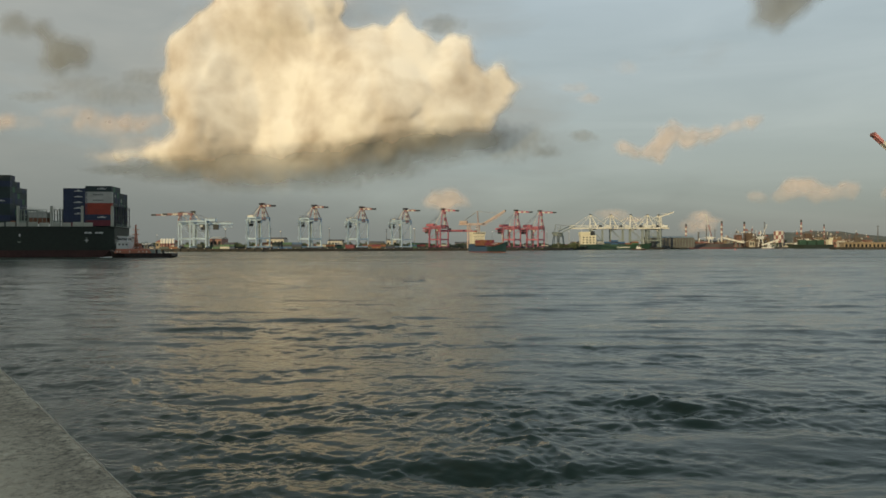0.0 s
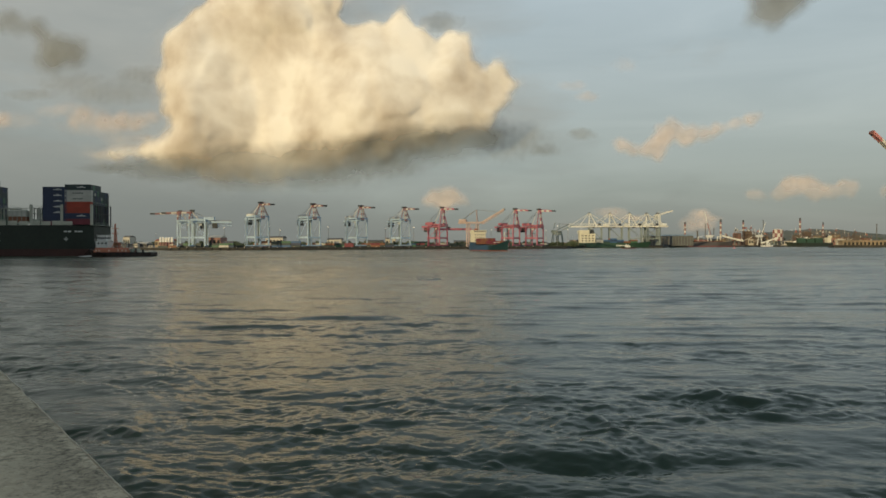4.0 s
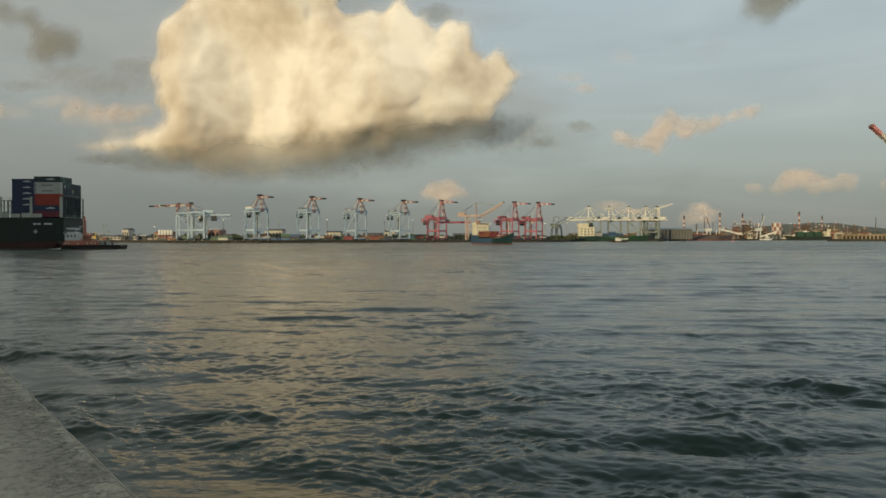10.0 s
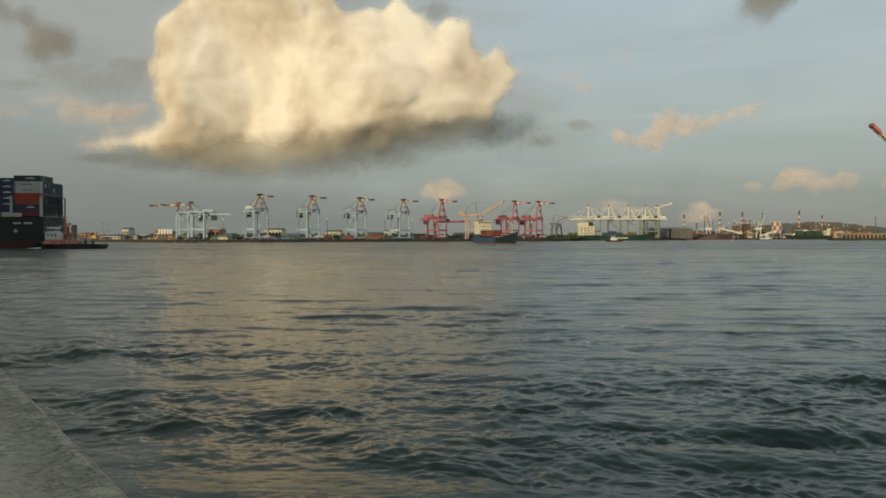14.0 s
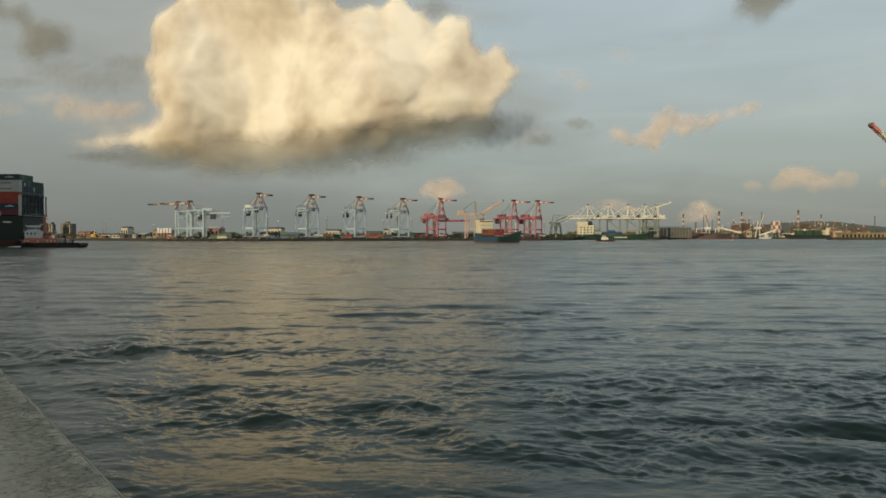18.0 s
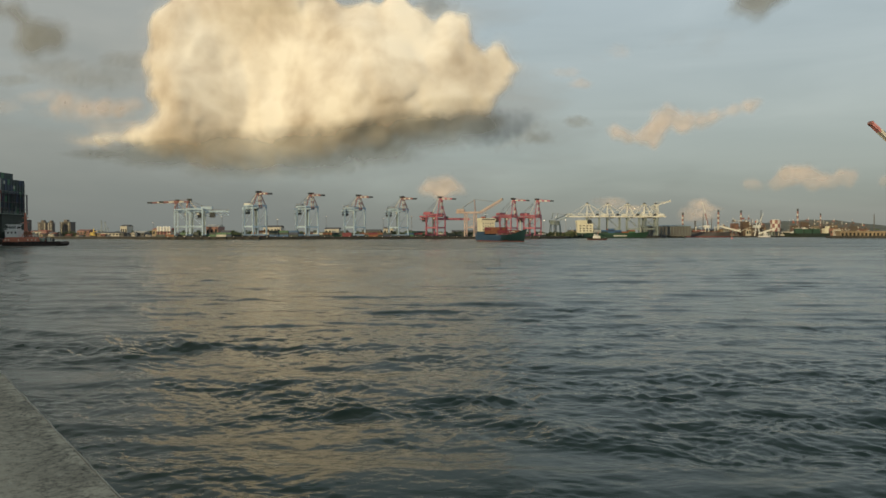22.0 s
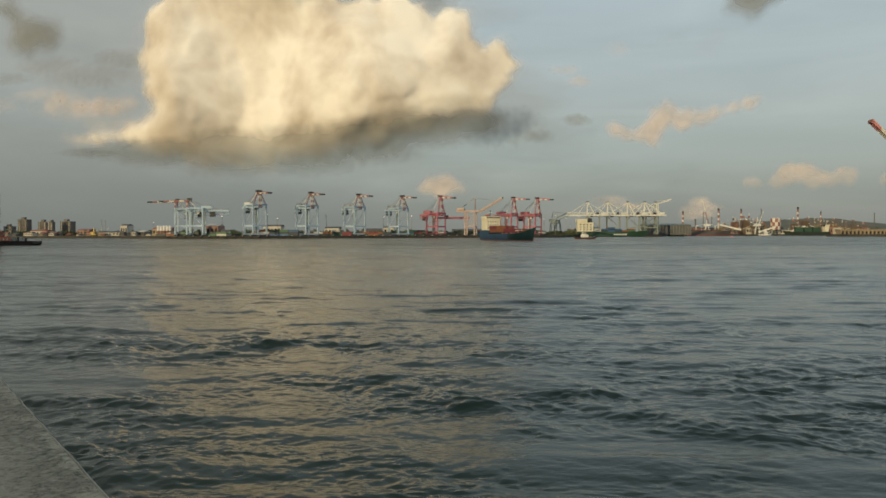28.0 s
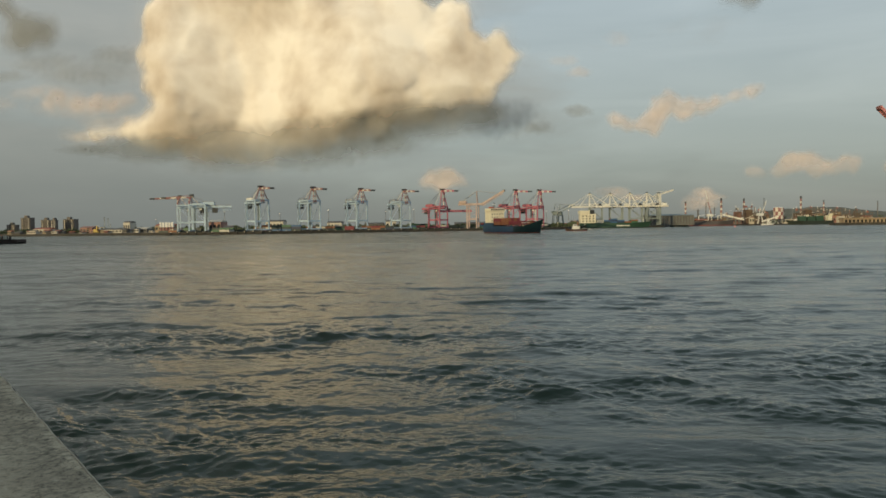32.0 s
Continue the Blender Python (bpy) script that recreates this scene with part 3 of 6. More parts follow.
build_hill("hill", ((1150, 2), (1260, 26), (1300, 42), (1360, 62), (1430, 74), (1500, 62), (1568, 42), (1660, 30), (1800, 8)), 3400,
           "low dark green wooded hill in evening haze", 3)
# Unseen ridge, added to block the low sun from quay and container ship.
build_hill("hill_behind", ((784 - 5200, 150), (784 - 2600, 222), (784 + 1600, 225), (784 + 2066, 240), (784 + 2600, 240), (784 + 5200, 150)), -480, "unseen wooded ridge that shades the quay and near ships", 17, 320)
build_plain = bmesh.new()
box(build_plain, -2400, 2400, -900, -24, -3, 3.15)
me = bpy.data.meshes.new("shore_behind")
build_plain.to_mesh(me)
build_plain.free()
me.materials.append(M["apron"])
tagged(new("shore_behind", me), "concrete harbour front behind the quay", "ground", kind="structure")
build_hill("hill_low", ((-400, 6), (100, 10), (400, 8), (760, 12), (1000, 9), (1200, 4)), 4300, "low distant wooded rise behind the port", 8)


# ---- cranes ----
def folded_crane(name, m, paint, label, boom_paints, girder_z=36.0, apex_z=55.5, group="", reach=4.4, back=24.0, house_paint=""):
    """A quay crane with its inner boom raised and the outer boom folded level."""
    th = thing(name, m, label, "crane", group)
    c = M[paint]
    for sx in (-9.5, 9.5):
        for sy in (-9.5, 9.5):
            P("leg", th, c, beam, (sx, sy, 1.6), (sx, sy, girder_z + 3.6), 1.5, 1.5)
            for q in (-2.2, 2.2):
                P("bogie", th, M["dark_steel"], box, sx - 0.8, sx + 0.8, sy + q - 1.7, sy + q + 1.7, 0, 1.5)
        P("sill_beam", th, c, beam, (sx, -11.5, 2.2), (sx, 11.5, 2.2), 1.5, 1.8)
        P("portal_beam", th, c, beam, (sx, -9.5, 12.5), (sx, 9.5, 12.5), 1.3, 2.0)
        P("top_beam", th, c, beam, (sx, -10, girder_z + 2.6), (sx, 10, girder_z + 2.6), 1.4, 2.0)
    for sy in (-9.5, 9.5):
        P("side_beam", th, c, beam, (-9.5, sy, 12.5), (9.5, sy, 12.5), 1.3, 2.0)
        P("brace", th, c, beam, (-9.5, sy, 13), (9.5, sy, girder_z), 0.42)
        P("upper_side_beam", th, c, beam, (-9.5, sy, girder_z + 2.6), (9.5, sy, girder_z + 2.6), 1.2, 1.6)
        g = P("girder", th, c, beam, (-back, sy * 0.33, girder_z), (11, sy * 0.33, girder_z), 1.0, 2.2)
        P("handrail", g, M["cable"], beam, (-back, sy * 0.33, girder_z + 2.4), (11, sy * 0.33, girder_z + 2.4), 0.18)
        P("tower_leg", th, M[boom_paints[0]], beam, (9.5, sy * 0.9, girder_z + 3), (8.0, sy * 0.2, apex_z - 1), 0.9)
        P("back_leg", th, M[boom_paints[1]], beam, (-1.0, sy * 0.8, girder_z + 3), (7.2, sy * 0.2, apex_z - 1.5), 0.6)
        P("backstay", th, M["cable"], rod, (7.5, sy * 0.2, apex_z - 1), (-22, sy * 0.35, girder_z + 1), 0.22)
    h = P("machine_house", th, M[house_paint or "house_white"], box, -20, -7, -4, 4, girder_z + 2.4, girder_z + 6.2, bevel=0.25)
    P("roof_rail", h, M["cable"], box, -19, -7, -3.6, 3.6, girder_z + 6.2, girder_z + 6.6)
    P("electrical_room", th, M["dark_steel"], box, -23, -17, -3, 3, girder_z - 7.5, girder_z - 1.3)
    cab = P("cab", th, M["house_white"], box, -4, -1, -1.5, 1.5, girder_z - 4.2, girder_z - 1.3, bevel=0.15)
    P("window", cab, M["glass"], box, -1.02, -0.9, -1.2, 1.2, girder_z - 3.6, girder_z - 2.0)
    P("trolley", th, M["dark_steel"], box, -6, 1, -3, 3, girder_z - 1.6, girder_z - 0.6)
    P("stair_tower", th, M["crane_grey"], box, -12.0, -10.9, 7.4, 9.0, 3, girder_z)
    for i in range(6):                                   # stairs zigzag up one leg; truss under the rear girder; festoon platform
        z0, z1 = 3 + (girder_z - 3) * i / 6, 3 + (girder_z - 3) * (i + 1) / 6
        P("stair_flight", th, c, beam, (-9.4, -10.8 if i % 2 else -13.2, z0), (-9.4, -13.2 if i % 2 else -10.8, z1), 0.7, 0.25)
        x0, x1 = -back + (back - 9) * i / 6, -back + (back - 9) * (i + 1) / 6
        P("truss_web", th, c, beam, (x0, -3.2, girder_z - 1 if i % 2 else girder_z - 4.2), (x1, -3.2, girder_z - 4.2 if i % 2 else girder_z - 1), 0.4)
    P("truss_chord", th, c, beam, (-back, -3.2, girder_z - 4.2), (-9.5, -3.2, girder_z - 4.2), 0.5)
    P("rear_platform", th, c, box, -back, -back + 6, -4, 4, girder_z - 4.6, girder_z - 4.3)
    P("spreader", th, M["dark_steel"], box, -5.5, 0.5, -1.2, 1.2, girder_z - 9.6, girder_z - 9.0)
    for x, y in ((-5, -0.9), (0, -0.9), (-5, 0.9), (0, 0.9)):
        P("hoist_rope", th, M["cable"], rod, (x * 0.6 - 1, y, girder_z - 1.6), (x, y, girder_z - 9.0), 0.1, seg=6)
    P("apex_platform", th, M["dark_steel"], box, 5, 10, -3, 3, apex_z - 1, apex_z + 1.2)
    n = 5
    for i in range(n):                                   # the raised inner boom, in painted lengths
        z0, z1 = girder_z + (apex_z - 2.5 - girder_z) * i / n, girder_z + (apex_z - 2.5 - girder_z) * (i + 1) / n
        for s in (-1.7, 1.7):
            P("inner_boom", th, M[boom_paints[i % 2]], beam, (11.5 - 0.25 * i, s, z0), (11.5 - 0.25 * (i + 1), s, z1), 0.85, 1.1)
        P("boom_tie", th, M[boom_paints[i % 2]], beam, (11.4 - 0.25 * i, -1.7, z0 + 1), (11.4 - 0.25 * i, 1.7, z1 - 1), 0.5)
        P("tower_lacing", th, c, beam, (2.5 + 0.95 * i, -5.5 + 0.9 * i, z0 + 2), (9.6 - 0.2 * i, 5.5 - 0.9 * i, z1 + 1), 0.4)
    for i in range(6):                                   # the level outer boom with a dark tip
        x0, x1 = 8 + reach * i, 8 + reach * (i + 1)
        for s in (-1.5, 1.5):
            P("outer_boom", th, M["dark_steel" if i == 5 else boom_paints[i % 2]], beam, (x0, s, apex_z - 2.4 - 0.12 * i), (x1, s, apex_z - 2.5 - 0.12 * i), 1.0, 1.9)
    P("boom_brace", th, M[boom_paints[0]], rod, (7.5, 0, apex_z + 0.5), (28, 0, apex_z - 2), 0.25)
    return th


def low_boom_crane(name, m, label, raised=False, group=""):
    """A cream quay crane: long level girder under an A-frame with stays; its boom may be raised."""
    th = thing(name, m, label, "crane", group)
    c, g = M["crane_white"], M["crane_grey"]
    for sx in (-12, 12):
        for sy in (-10, 10):
            P("leg", th, g, beam, (sx, sy, 1.5), (sx, sy, 37), 1.9)
        P("sill_beam", th, g, beam, (sx, -12, 2), (sx, 12, 2), 1.6, 2)
        P("portal_beam", th, g, beam, (sx, -10, 14), (sx, 10, 14), 1.4, 2)
        P("top_beam", th, c, beam, (sx, -10, 37), (sx, 10, 37), 1.5, 2.2)
    for sy in (-10, 10):
        P("side_beam", th, g, beam, (-12, sy, 14), (12, sy, 14), 1.4, 2)
        P("brace", th, g, beam, (-12, sy, 14), (12, sy, 36), 0.8)
    for s in (-2.5, 2.5):
        P("girder", th, c, beam, (-30, s, 37.9), (13, s, 37.9), 1.2, 2.3)
        P("tower_leg", th, c, beam, (12, s * 3.4, 38), (11, s * 0.6, 64), 1.15)
        P("back_leg", th, c, beam, (-3, s * 3, 39), (10, s * 0.6, 63), 0.85)
        P("backstay", th, c, rod, (11, s * 0.6, 64), (-26, s, 40), 0.4)
        if raised:
            P("inner_boom", th, c, beam, (15, s * 1.6, 38), (14, s * 1.6, 62), 1.2, 1.8)
            P("boom", th, c, beam, (9, s, 59.5), (41, s, 69.5), 1.3, 2.4)
            P("forestay", th, c, rod, (9, s * 0.6, 66), (30, s, 67.5), 0.3)
        else:
            P("boom", th, c, beam, (13, s, 37.9), (52, s, 37.9), 1.2, 2.3)
            P("forestay", th, c, rod, (11, s * 0.6, 64), (30, s, 40), 0.4)
            P("outer_forestay", th, c, rod, (11, s * 0.6, 64), (48, s, 40), 0.35)
    h = P("machine_house", th, M["house_white"], box, -27, -15, -4, 4, 39.2, 43.6, bevel=0.4)
    P("apex_platform", th, M["dark_steel"], box, 9, 13, -3, 3, 63.5, 65)
    for i in range(9):                                   # latticed walkway over the girder
        x = -8 + 2.3 * i if raised else -8 + 6.4 * i
        P("lattice", th, c, beam, (x, -3.4, 40), (x + (1.1 if raised else 3.2), -3.4, 43.4), 0.55)
        P("lattice", th, c, beam, (x + (1.1 if raised else 3.2), -3.4, 43.4), (x + (2.3 if raised else 6.4), -3.4, 40), 0.55)
    P("upper_chord", th, c, beam, (-8, -3.4, 43.5), (12 if raised else 50, -3.4, 43.5), 0.6)
    P("hoist_gear", th, M["dark_steel"], box, -11, -6, -3, 3, 40.2, 43.8, bevel=0.2)
    P("house_roof_vent", h, M["crane_grey"], box, -24, -18, -2, 2, 43.6, 44.6, bevel=0.1)
    for i, z in enumerate((44, 49, 54, 59)):             # ties and stairs in the A-frame
        f = (z - 39) / 24
        P("cross_tie", th, c, beam, (-3 + 13 * f, -6 + 4.5 * f, z), (12 - f, -6 + 4.5 * f, z), 0.5)
        P("stair_flight", th, M["crane_grey"], beam, (2 + 6 * f, -6.6 + 4.5 * f, z - 4), (9 if i % 2 else 5 + 5 * f, -6.6 + 4.5 * f, z), 0.45)
    for i in range(5):                                   # cabin lamps and cable trays hung under the girder
        x = -22 + 8 * i
        P("festoon_loop", th, M["cable"], rod, (x, -3.6, 36.6), (x + 3.5, -3.6, 34.6), 0.22, seg=6)
        P("festoon_loop", th, M["cable"], rod, (x + 3.5, -3.6, 34.6), (x + 7, -3.6, 36.6), 0.22, seg=6)
    P("trolley", th, M["dark_steel"], box, 0, 6, -3, 3, 35, 37)
    P("cab", th, M["house_white"], box, 6, 9, -1.5, 1.5, 32.5, 36, bevel=0.2)
    return th


def luffing_crane(name, m, label):
    """A faded salmon quay crane with its lattice boom raised."""
    th = thing(name, m, label, "crane")
    c = M["crane_peach"]
    for sx in (-6, 8):
        for sy in (-8, 8):
            P("leg", th, c, beam, (sx, sy, 0), (sx, sy, 34), 1.6)
        P("sill_beam", th, c, beam, (sx, -8, 1.5), (sx, 8, 1.5), 1.3, 1.6)
        P("portal_beam", th, c, beam, (sx, -8, 13), (sx, 8, 13), 1.2, 1.8)
    for sy in (-8, 8):
        P("side_beam", th, c, beam, (-6, sy, 13), (8, sy, 13), 1.2, 1.8)
    for s in (-2, 2):
        P("girder", th, c, beam, (-20, s, 35), (18, s, 35), 1.2, 2.6)
        P("boom", th, c, beam, (15, s, 35), (48, s, 54), 1.2, 2.4)
        P("mast", th, c, beam, (8, s, 36), (7, s * 0.5, 54), 0.9)
        P("stay", th, M["cable"], rod, (7, s * 0.5, 54), (40, s, 50), 0.25)
        P("backstay", th, M["cable"], rod, (7, s * 0.5, 54), (-18, s, 37), 0.25)
    for i in range(9):
        f, g2 = i / 9, (i + 1) / 9
        P("lattice", th, c, beam, (15 + 33 * f, -2, 35 + 19 * f), (15 + 33 * g2, 2, 35 + 19 * g2), 0.5)
        P("lower_lattice", th, c, beam, (15 + 33 * f, -2.2, 34 + 19 * f), (15 + 33 * (f + g2) / 2, -2.2, 31.2 + 19 * (f + g2) / 2), 0.4)
        P("lower_lattice", th, c, beam, (15 + 33 * (f + g2) / 2, -2.2, 31.2 + 19 * (f + g2) / 2), (15 + 33 * g2, -2.2, 34 + 19 * g2), 0.4)
        P("brace_bar", th, c, beam, (-6 + 14 * (i % 2), -8.2, 13 + 2.3 * i), (8 - 14 * (i % 2), -8.2, 15.3 + 2.3 * i), 0.35)
    P("lower_chord", th, c, beam, (17, -2.2, 32.3), (46, -2.2, 49.0), 0.4)
    P("machine_house", th, c, box, -19, -8, -4, 4, 36.3, 40, bevel=0.3)
    P("boom_tip", th, M["dark_steel"], box, 46.5, 49, -2.4, 2.4, 52.6, 55.2)
    return th


RW = ("stripe_red", "stripe_white")
blue = folded_crane("quay_crane", pose(across(455, 905), 905, 3.5, 0, 0, -43), "crane_blue",
                    "pale blue quay crane with a folded red and white boom", RW, group="blue quay cranes")
for k, d, turn in ((547, 940, -43), (631, 985, -42), (708, 1028, -42)):
    copy_thing(blue, pose(across(k, d), d, 3.5, 0, 0, turn))
side_crane = folded_crane("quay_crane", pose(across(350, 905), 905, 3.5, 0, 0, 188), "crane_blue",
                          "pale blue quay crane seen side-on with a level boom", RW, 31.5, 46.0, "blue quay cranes", 6.0, 40.0, "crane_blue")
copy_thing(side_crane, pose(across(329, 925), 925, 3.5, 0, 0, 190))
red = folded_crane("quay_crane", pose(across(774, 1040), 1040, 3.5, 0, 0, -36), "crane_red",
                   "red quay crane with a folded white and dark boom", ("crane_red", "stripe_white"), 29.0, 56.0, group="red quay cranes", back=27.0, house_paint="crane_red")
for k, d, turn in ((903, 1085, -36), (945, 1100, -36)):
    copy_thing(red, pose(across(k, d), d, 3.5, 0, 0, turn))
luffing_crane("quay_crane", pose(across(834, 1060), 1060, 3.5, 0, 0, -14), "faded salmon quay crane with its lattice boom raised")
cream = low_boom_crane("quay_crane", pose(across(1053, 1400), 1405, 3.5, 0, 0, 172), "cream quay crane with a level boom and grey legs", group="cream quay cranes")
for k in (1088, 1123, 1153):
    copy_thing(cream, pose(across(k, 1415), 1415, 3.5, 0, 0, 172))
low_boom_crane("quay_crane", pose(across(1153, 1424), 1424, 3.5, 0, 0, 4), "cream quay crane with its boom raised", True, "cream quay cranes")


def yard_gantry(m, span, label):
    th = thing("gantry_crane", m, label, "gantry crane")
    for sx in (0, span):
        for sy in (-6, 6):
            P("leg", th, M["crane_red"], beam, (sx, sy, 0), (sx, sy * 0.7, 25), 1.3)
        P("sill_beam", th, M["crane_red"], beam, (sx, -7, 1), (sx, 7, 1), 1.2, 1.6)
    for s in (-3.4, 3.4):
        P("girder", th, M["crane_red"], beam, (-4, s, 26), (span + 4, s, 26), 1.2, 3.0)
    P("trolley", th, M["dark_steel"], box, span * 0.3, span * 0.3 + 6, -4, 4, 27.5, 30)
    return th


yard_gantry(pose(across(772, 1085), 1085, 3.5), 48, "red rail-mounted gantry crane over the container yard")


def dock_crane(m):
    """A far harbour crane: lattice tower, slewing house and jib."""
    th = thing("dock_crane", m, "dark grey dock crane with a short jib", "crane", "dark dock cranes")
    for sx in (-5, 5):
        for sy in (-5, 5):
            P("leg", th, M["crane_grey"], beam, (sx, sy, 0), (sx * 0.6, sy * 0.6, 20), 1.0)
    P("ring", th, M["crane_grey"], rod, (0, 0, 19), (0, 0, 22), 4)
    P("slewing_house", th, M["crane_grey"], box, -6, 3, -2.5, 2.5, 22, 26)
    P("jib", th, M["crane_grey"], beam, (4, 0, 27), (24, 0, 36), 1.3)
    P("mast", th, M["crane_grey"], beam, (-2, 0, 28), (0, 0, 38), 1.0)
    P("tie", th, M["cable"], rod, (0, 0, 38), (22, 0, 35.5), 0.25)
    return th


dk = dock_crane(pose(across(981, 1180), 1180, 3.5, 0, 0, 10))
copy_thing(dk, pose(across(990, 1210), 1210, 3.5, 0, 0, -20))


def boom_crane():
    """The crane whose raised boom reaches into view from the right, on its own pier."""
    th = thing("harbour_crane", pose(307, 420, 3.0), "harbour crane with a raised red and white striped boom", "crane")
    for sx in (-6, 6):
        for sy in (-6, 6):
            P("leg", th, M["stripe_red"], beam, (sx, sy, 0), (sx * 0.7, sy * 0.7, 14), 1.2)
    P("house", th, M["house_white"], box, -5, 9, -4, 4, 14, 20, bevel=0.3)
    tip, foot = Vector((TIPX - 307, 0, TIPZ - 3.0)), Vector((-4, 0, 17))
    n = 11
    for i in range(n):
        a, b = foot + (tip - foot) * i / n, foot + (tip - foot) * (i + 1) / n
        paint = M[("boom_red", "crane_white")[(n - 1 - i) % 2]]
        for s in (-1.5, 1.5):
            P("boom_chord", th, paint, beam, a + Vector((0, s, -0.65)), b + Vector((0, s, -0.65)), 0.75)
            P("boom_chord", th, paint, beam, a + Vector((0, s, 0.65)), b + Vector((0, s, 0.65)), 0.75)
        P("boom_plate", th, paint, beam, a, b, 2.1, 1.5)
    P("tip_sheave", th, M["stripe_red"], rod, tip + Vector((0, -1.4, 0)), tip + Vector((0, 1.4, 0)), 1.3, seg=14)
    P("pendant", th, M["cable"], rod, tip, Vector((6, 0, 30)), 0.12)
    P("mast", th, M["stripe_red"], beam, (4, 0, 20), (6, 0, 30), 1.0)
    bm = box(bmesh.new(), 292, 800, 400, 450, -3, 3.0)
    me = bpy.data.meshes.new("pier")
    bm.to_mesh(me)
    bm.free()
    me.materials.append(M["quay_wall"])
    tagged(new("pier", me), "concrete crane pier", "pier", kind="structure")
    return th


TIPX, TIPZ = 0.5925 * 420, 4.8 + 0.1545 * 420
slewing_crane = boom_crane()

# ---- chimneys, tank, power plant ----
def chimney(k, d, h, r, bands=6, striped=True):
    th = thing("chimney", pose(across(k, d), d, 3.5), "tall red and white banded power station chimney" if striped else "slim grey steel stack", "chimney", "power station chimneys")
    if striped:
        lo = P("shaft", th, M["facade_pale"], rod, (0, 0, 0), (0, 0, h * 0.45), r * 1.25, r * 1.08, 16)
        for i in range(bands):
            a, b = h * (0.45 + 0.55 * i / bands), h * (0.45 + 0.55 * (i + 1) / bands)
            name = "dark_steel" if i == bands - 1 else RW[(bands - i) % 2]
            P("band", th, M[name], rod, (0, 0, a), (0, 0, b), r * (1.08 - 0.08 * i / bands), r * (1.08 - 0.08 * (i + 1) / bands), 16)
        P("gallery", th, M["dark_steel"], rod, (0, 0, h * 0.72), (0, 0, h * 0.72 + 0.8), r * 1.4, seg=16)
    else:
        P("shaft", th, M["facade_grey"], rod, (0, 0, 0), (0, 0, h), r, r * 0.8, 12)
        P("cap", th, M["dark_steel"], rod, (0, 0, h), (0, 0, h + 1.5), r * 1.2, seg=12)
    return th


for k, d, h, r in ((1211, 2050, 66, 2.2), (1274, 2050, 74, 2.5), (1314, 2100, 74, 2.3), (1414.5, 2100, 79, 2.4), (1455, 2100, 66, 1.7)):
    chimney(k, d, h, r)
for k, d, h, r in ((1247, 2100, 62, 1.4), (1233, 2100, 42, 2.4), (1349.5, 2100, 72, 1.2), (1550, 2100, 60, 1.4), (1262, 2150, 50, 1.2)):
    chimney(k, d, h, r, striped=False)


def water_tank():
    th = thing("water_tower", pose(across(1375, 2000), 2000, 3.5), "water tower with a red and white chequered tank", "water tower")
    n = 12
    for i in range(n):
        for j in range(3):
            bm = bmesh.new()
            a0, a1 = 2 * math.pi * i / n, 2 * math.pi * (i + 1) / n
            r, z0, z1 = 14.0, 12 + 10.5 * j, 12 + 10.5 * (j + 1)
            q = [(r * math.cos(a), r * math.sin(a), z) for a, z in ((a0, z0), (a1, z0), (a1, z1), (a0, z1))]
            p = [(0.94 * x, 0.94 * y, z) for x, y, z in q]
            vs = [bm.verts.new(v) for v in q + p]
            for f in ((0, 1, 2, 3), (7, 6, 5, 4), (0, 4, 5, 1), (1, 5, 6, 2), (2, 6, 7, 3), (3, 7, 4, 0)):
                bm.faces.new([vs[x] for x in f])
            part("panel", bm, M[RW[(i + j) % 2]], th)
    P("lid", th, M["stripe_white"], rod, (0, 0, 43.4), (0, 0, 45.5), 13.6, 9, 24)
    P("floor", th, M["dark_steel"], rod, (0, 0, 11), (0, 0, 12), 13.8, seg=24)
    for i in range(6):
        a = math.pi / 3 * i
        P("leg", th, M["facade_pale"], rod, (11 * math.cos(a), 11 * math.sin(a), 0), (11 * math.cos(a), 11 * math.sin(a), 11), 1.1)


water_tank()


def shed(name, k, d, w, dep, h, wall, roof, label, rise=3.0, turn=0.0, bays=0):
    """A gabled shed or block with real openings' panels along its front."""
    th = thing(name, pose(across(k, d), d, 3.5, 0, 0, turn), label, "building", "port buildings")
    P("wall", th, M[wall], box, -w / 2, w / 2, 0, dep, 0, h)
    bm = bmesh.new()
    vs = [bm.verts.new(v) for v in ((-w / 2 - .6, -.6, h), (w / 2 + .6, -.6, h), (w / 2 + .6, dep + .6, h), (-w / 2 - .6, dep + .6, h),
                                    (-w / 2 - .6, dep / 2, h + rise), (w / 2 + .6, dep / 2, h + rise))]
    for f in ((0, 1, 5, 4), (2, 3, 4, 5), (0, 4, 3), (1, 2, 5), (3, 2, 1, 0)):
        bm.faces.new([vs[i] for i in f])
    part("roof", bm, M[roof], th)
    for i in range(bays):
        x = -w / 2 + w * (i + 0.5) / bays
        if w > 80:                                       # a transit shed: sliding doors between thin posts
            P("door", th, M["roof_grey"], box, x - w / bays * 0.42, x + w / bays * 0.42, -0.12, 0.1, 0.3, h * 0.62)
            P("post", th, M["crane_grey"], box, x + w / bays * 0.46, x + w / bays * 0.54, -0.5, 0.0, 0, h)
        else:
            P("window", th, M["glass"], box, x - w / bays * 0.3, x + w / bays * 0.3, -0.12, 0.1, h * 0.35, h * 0.75)
    return th


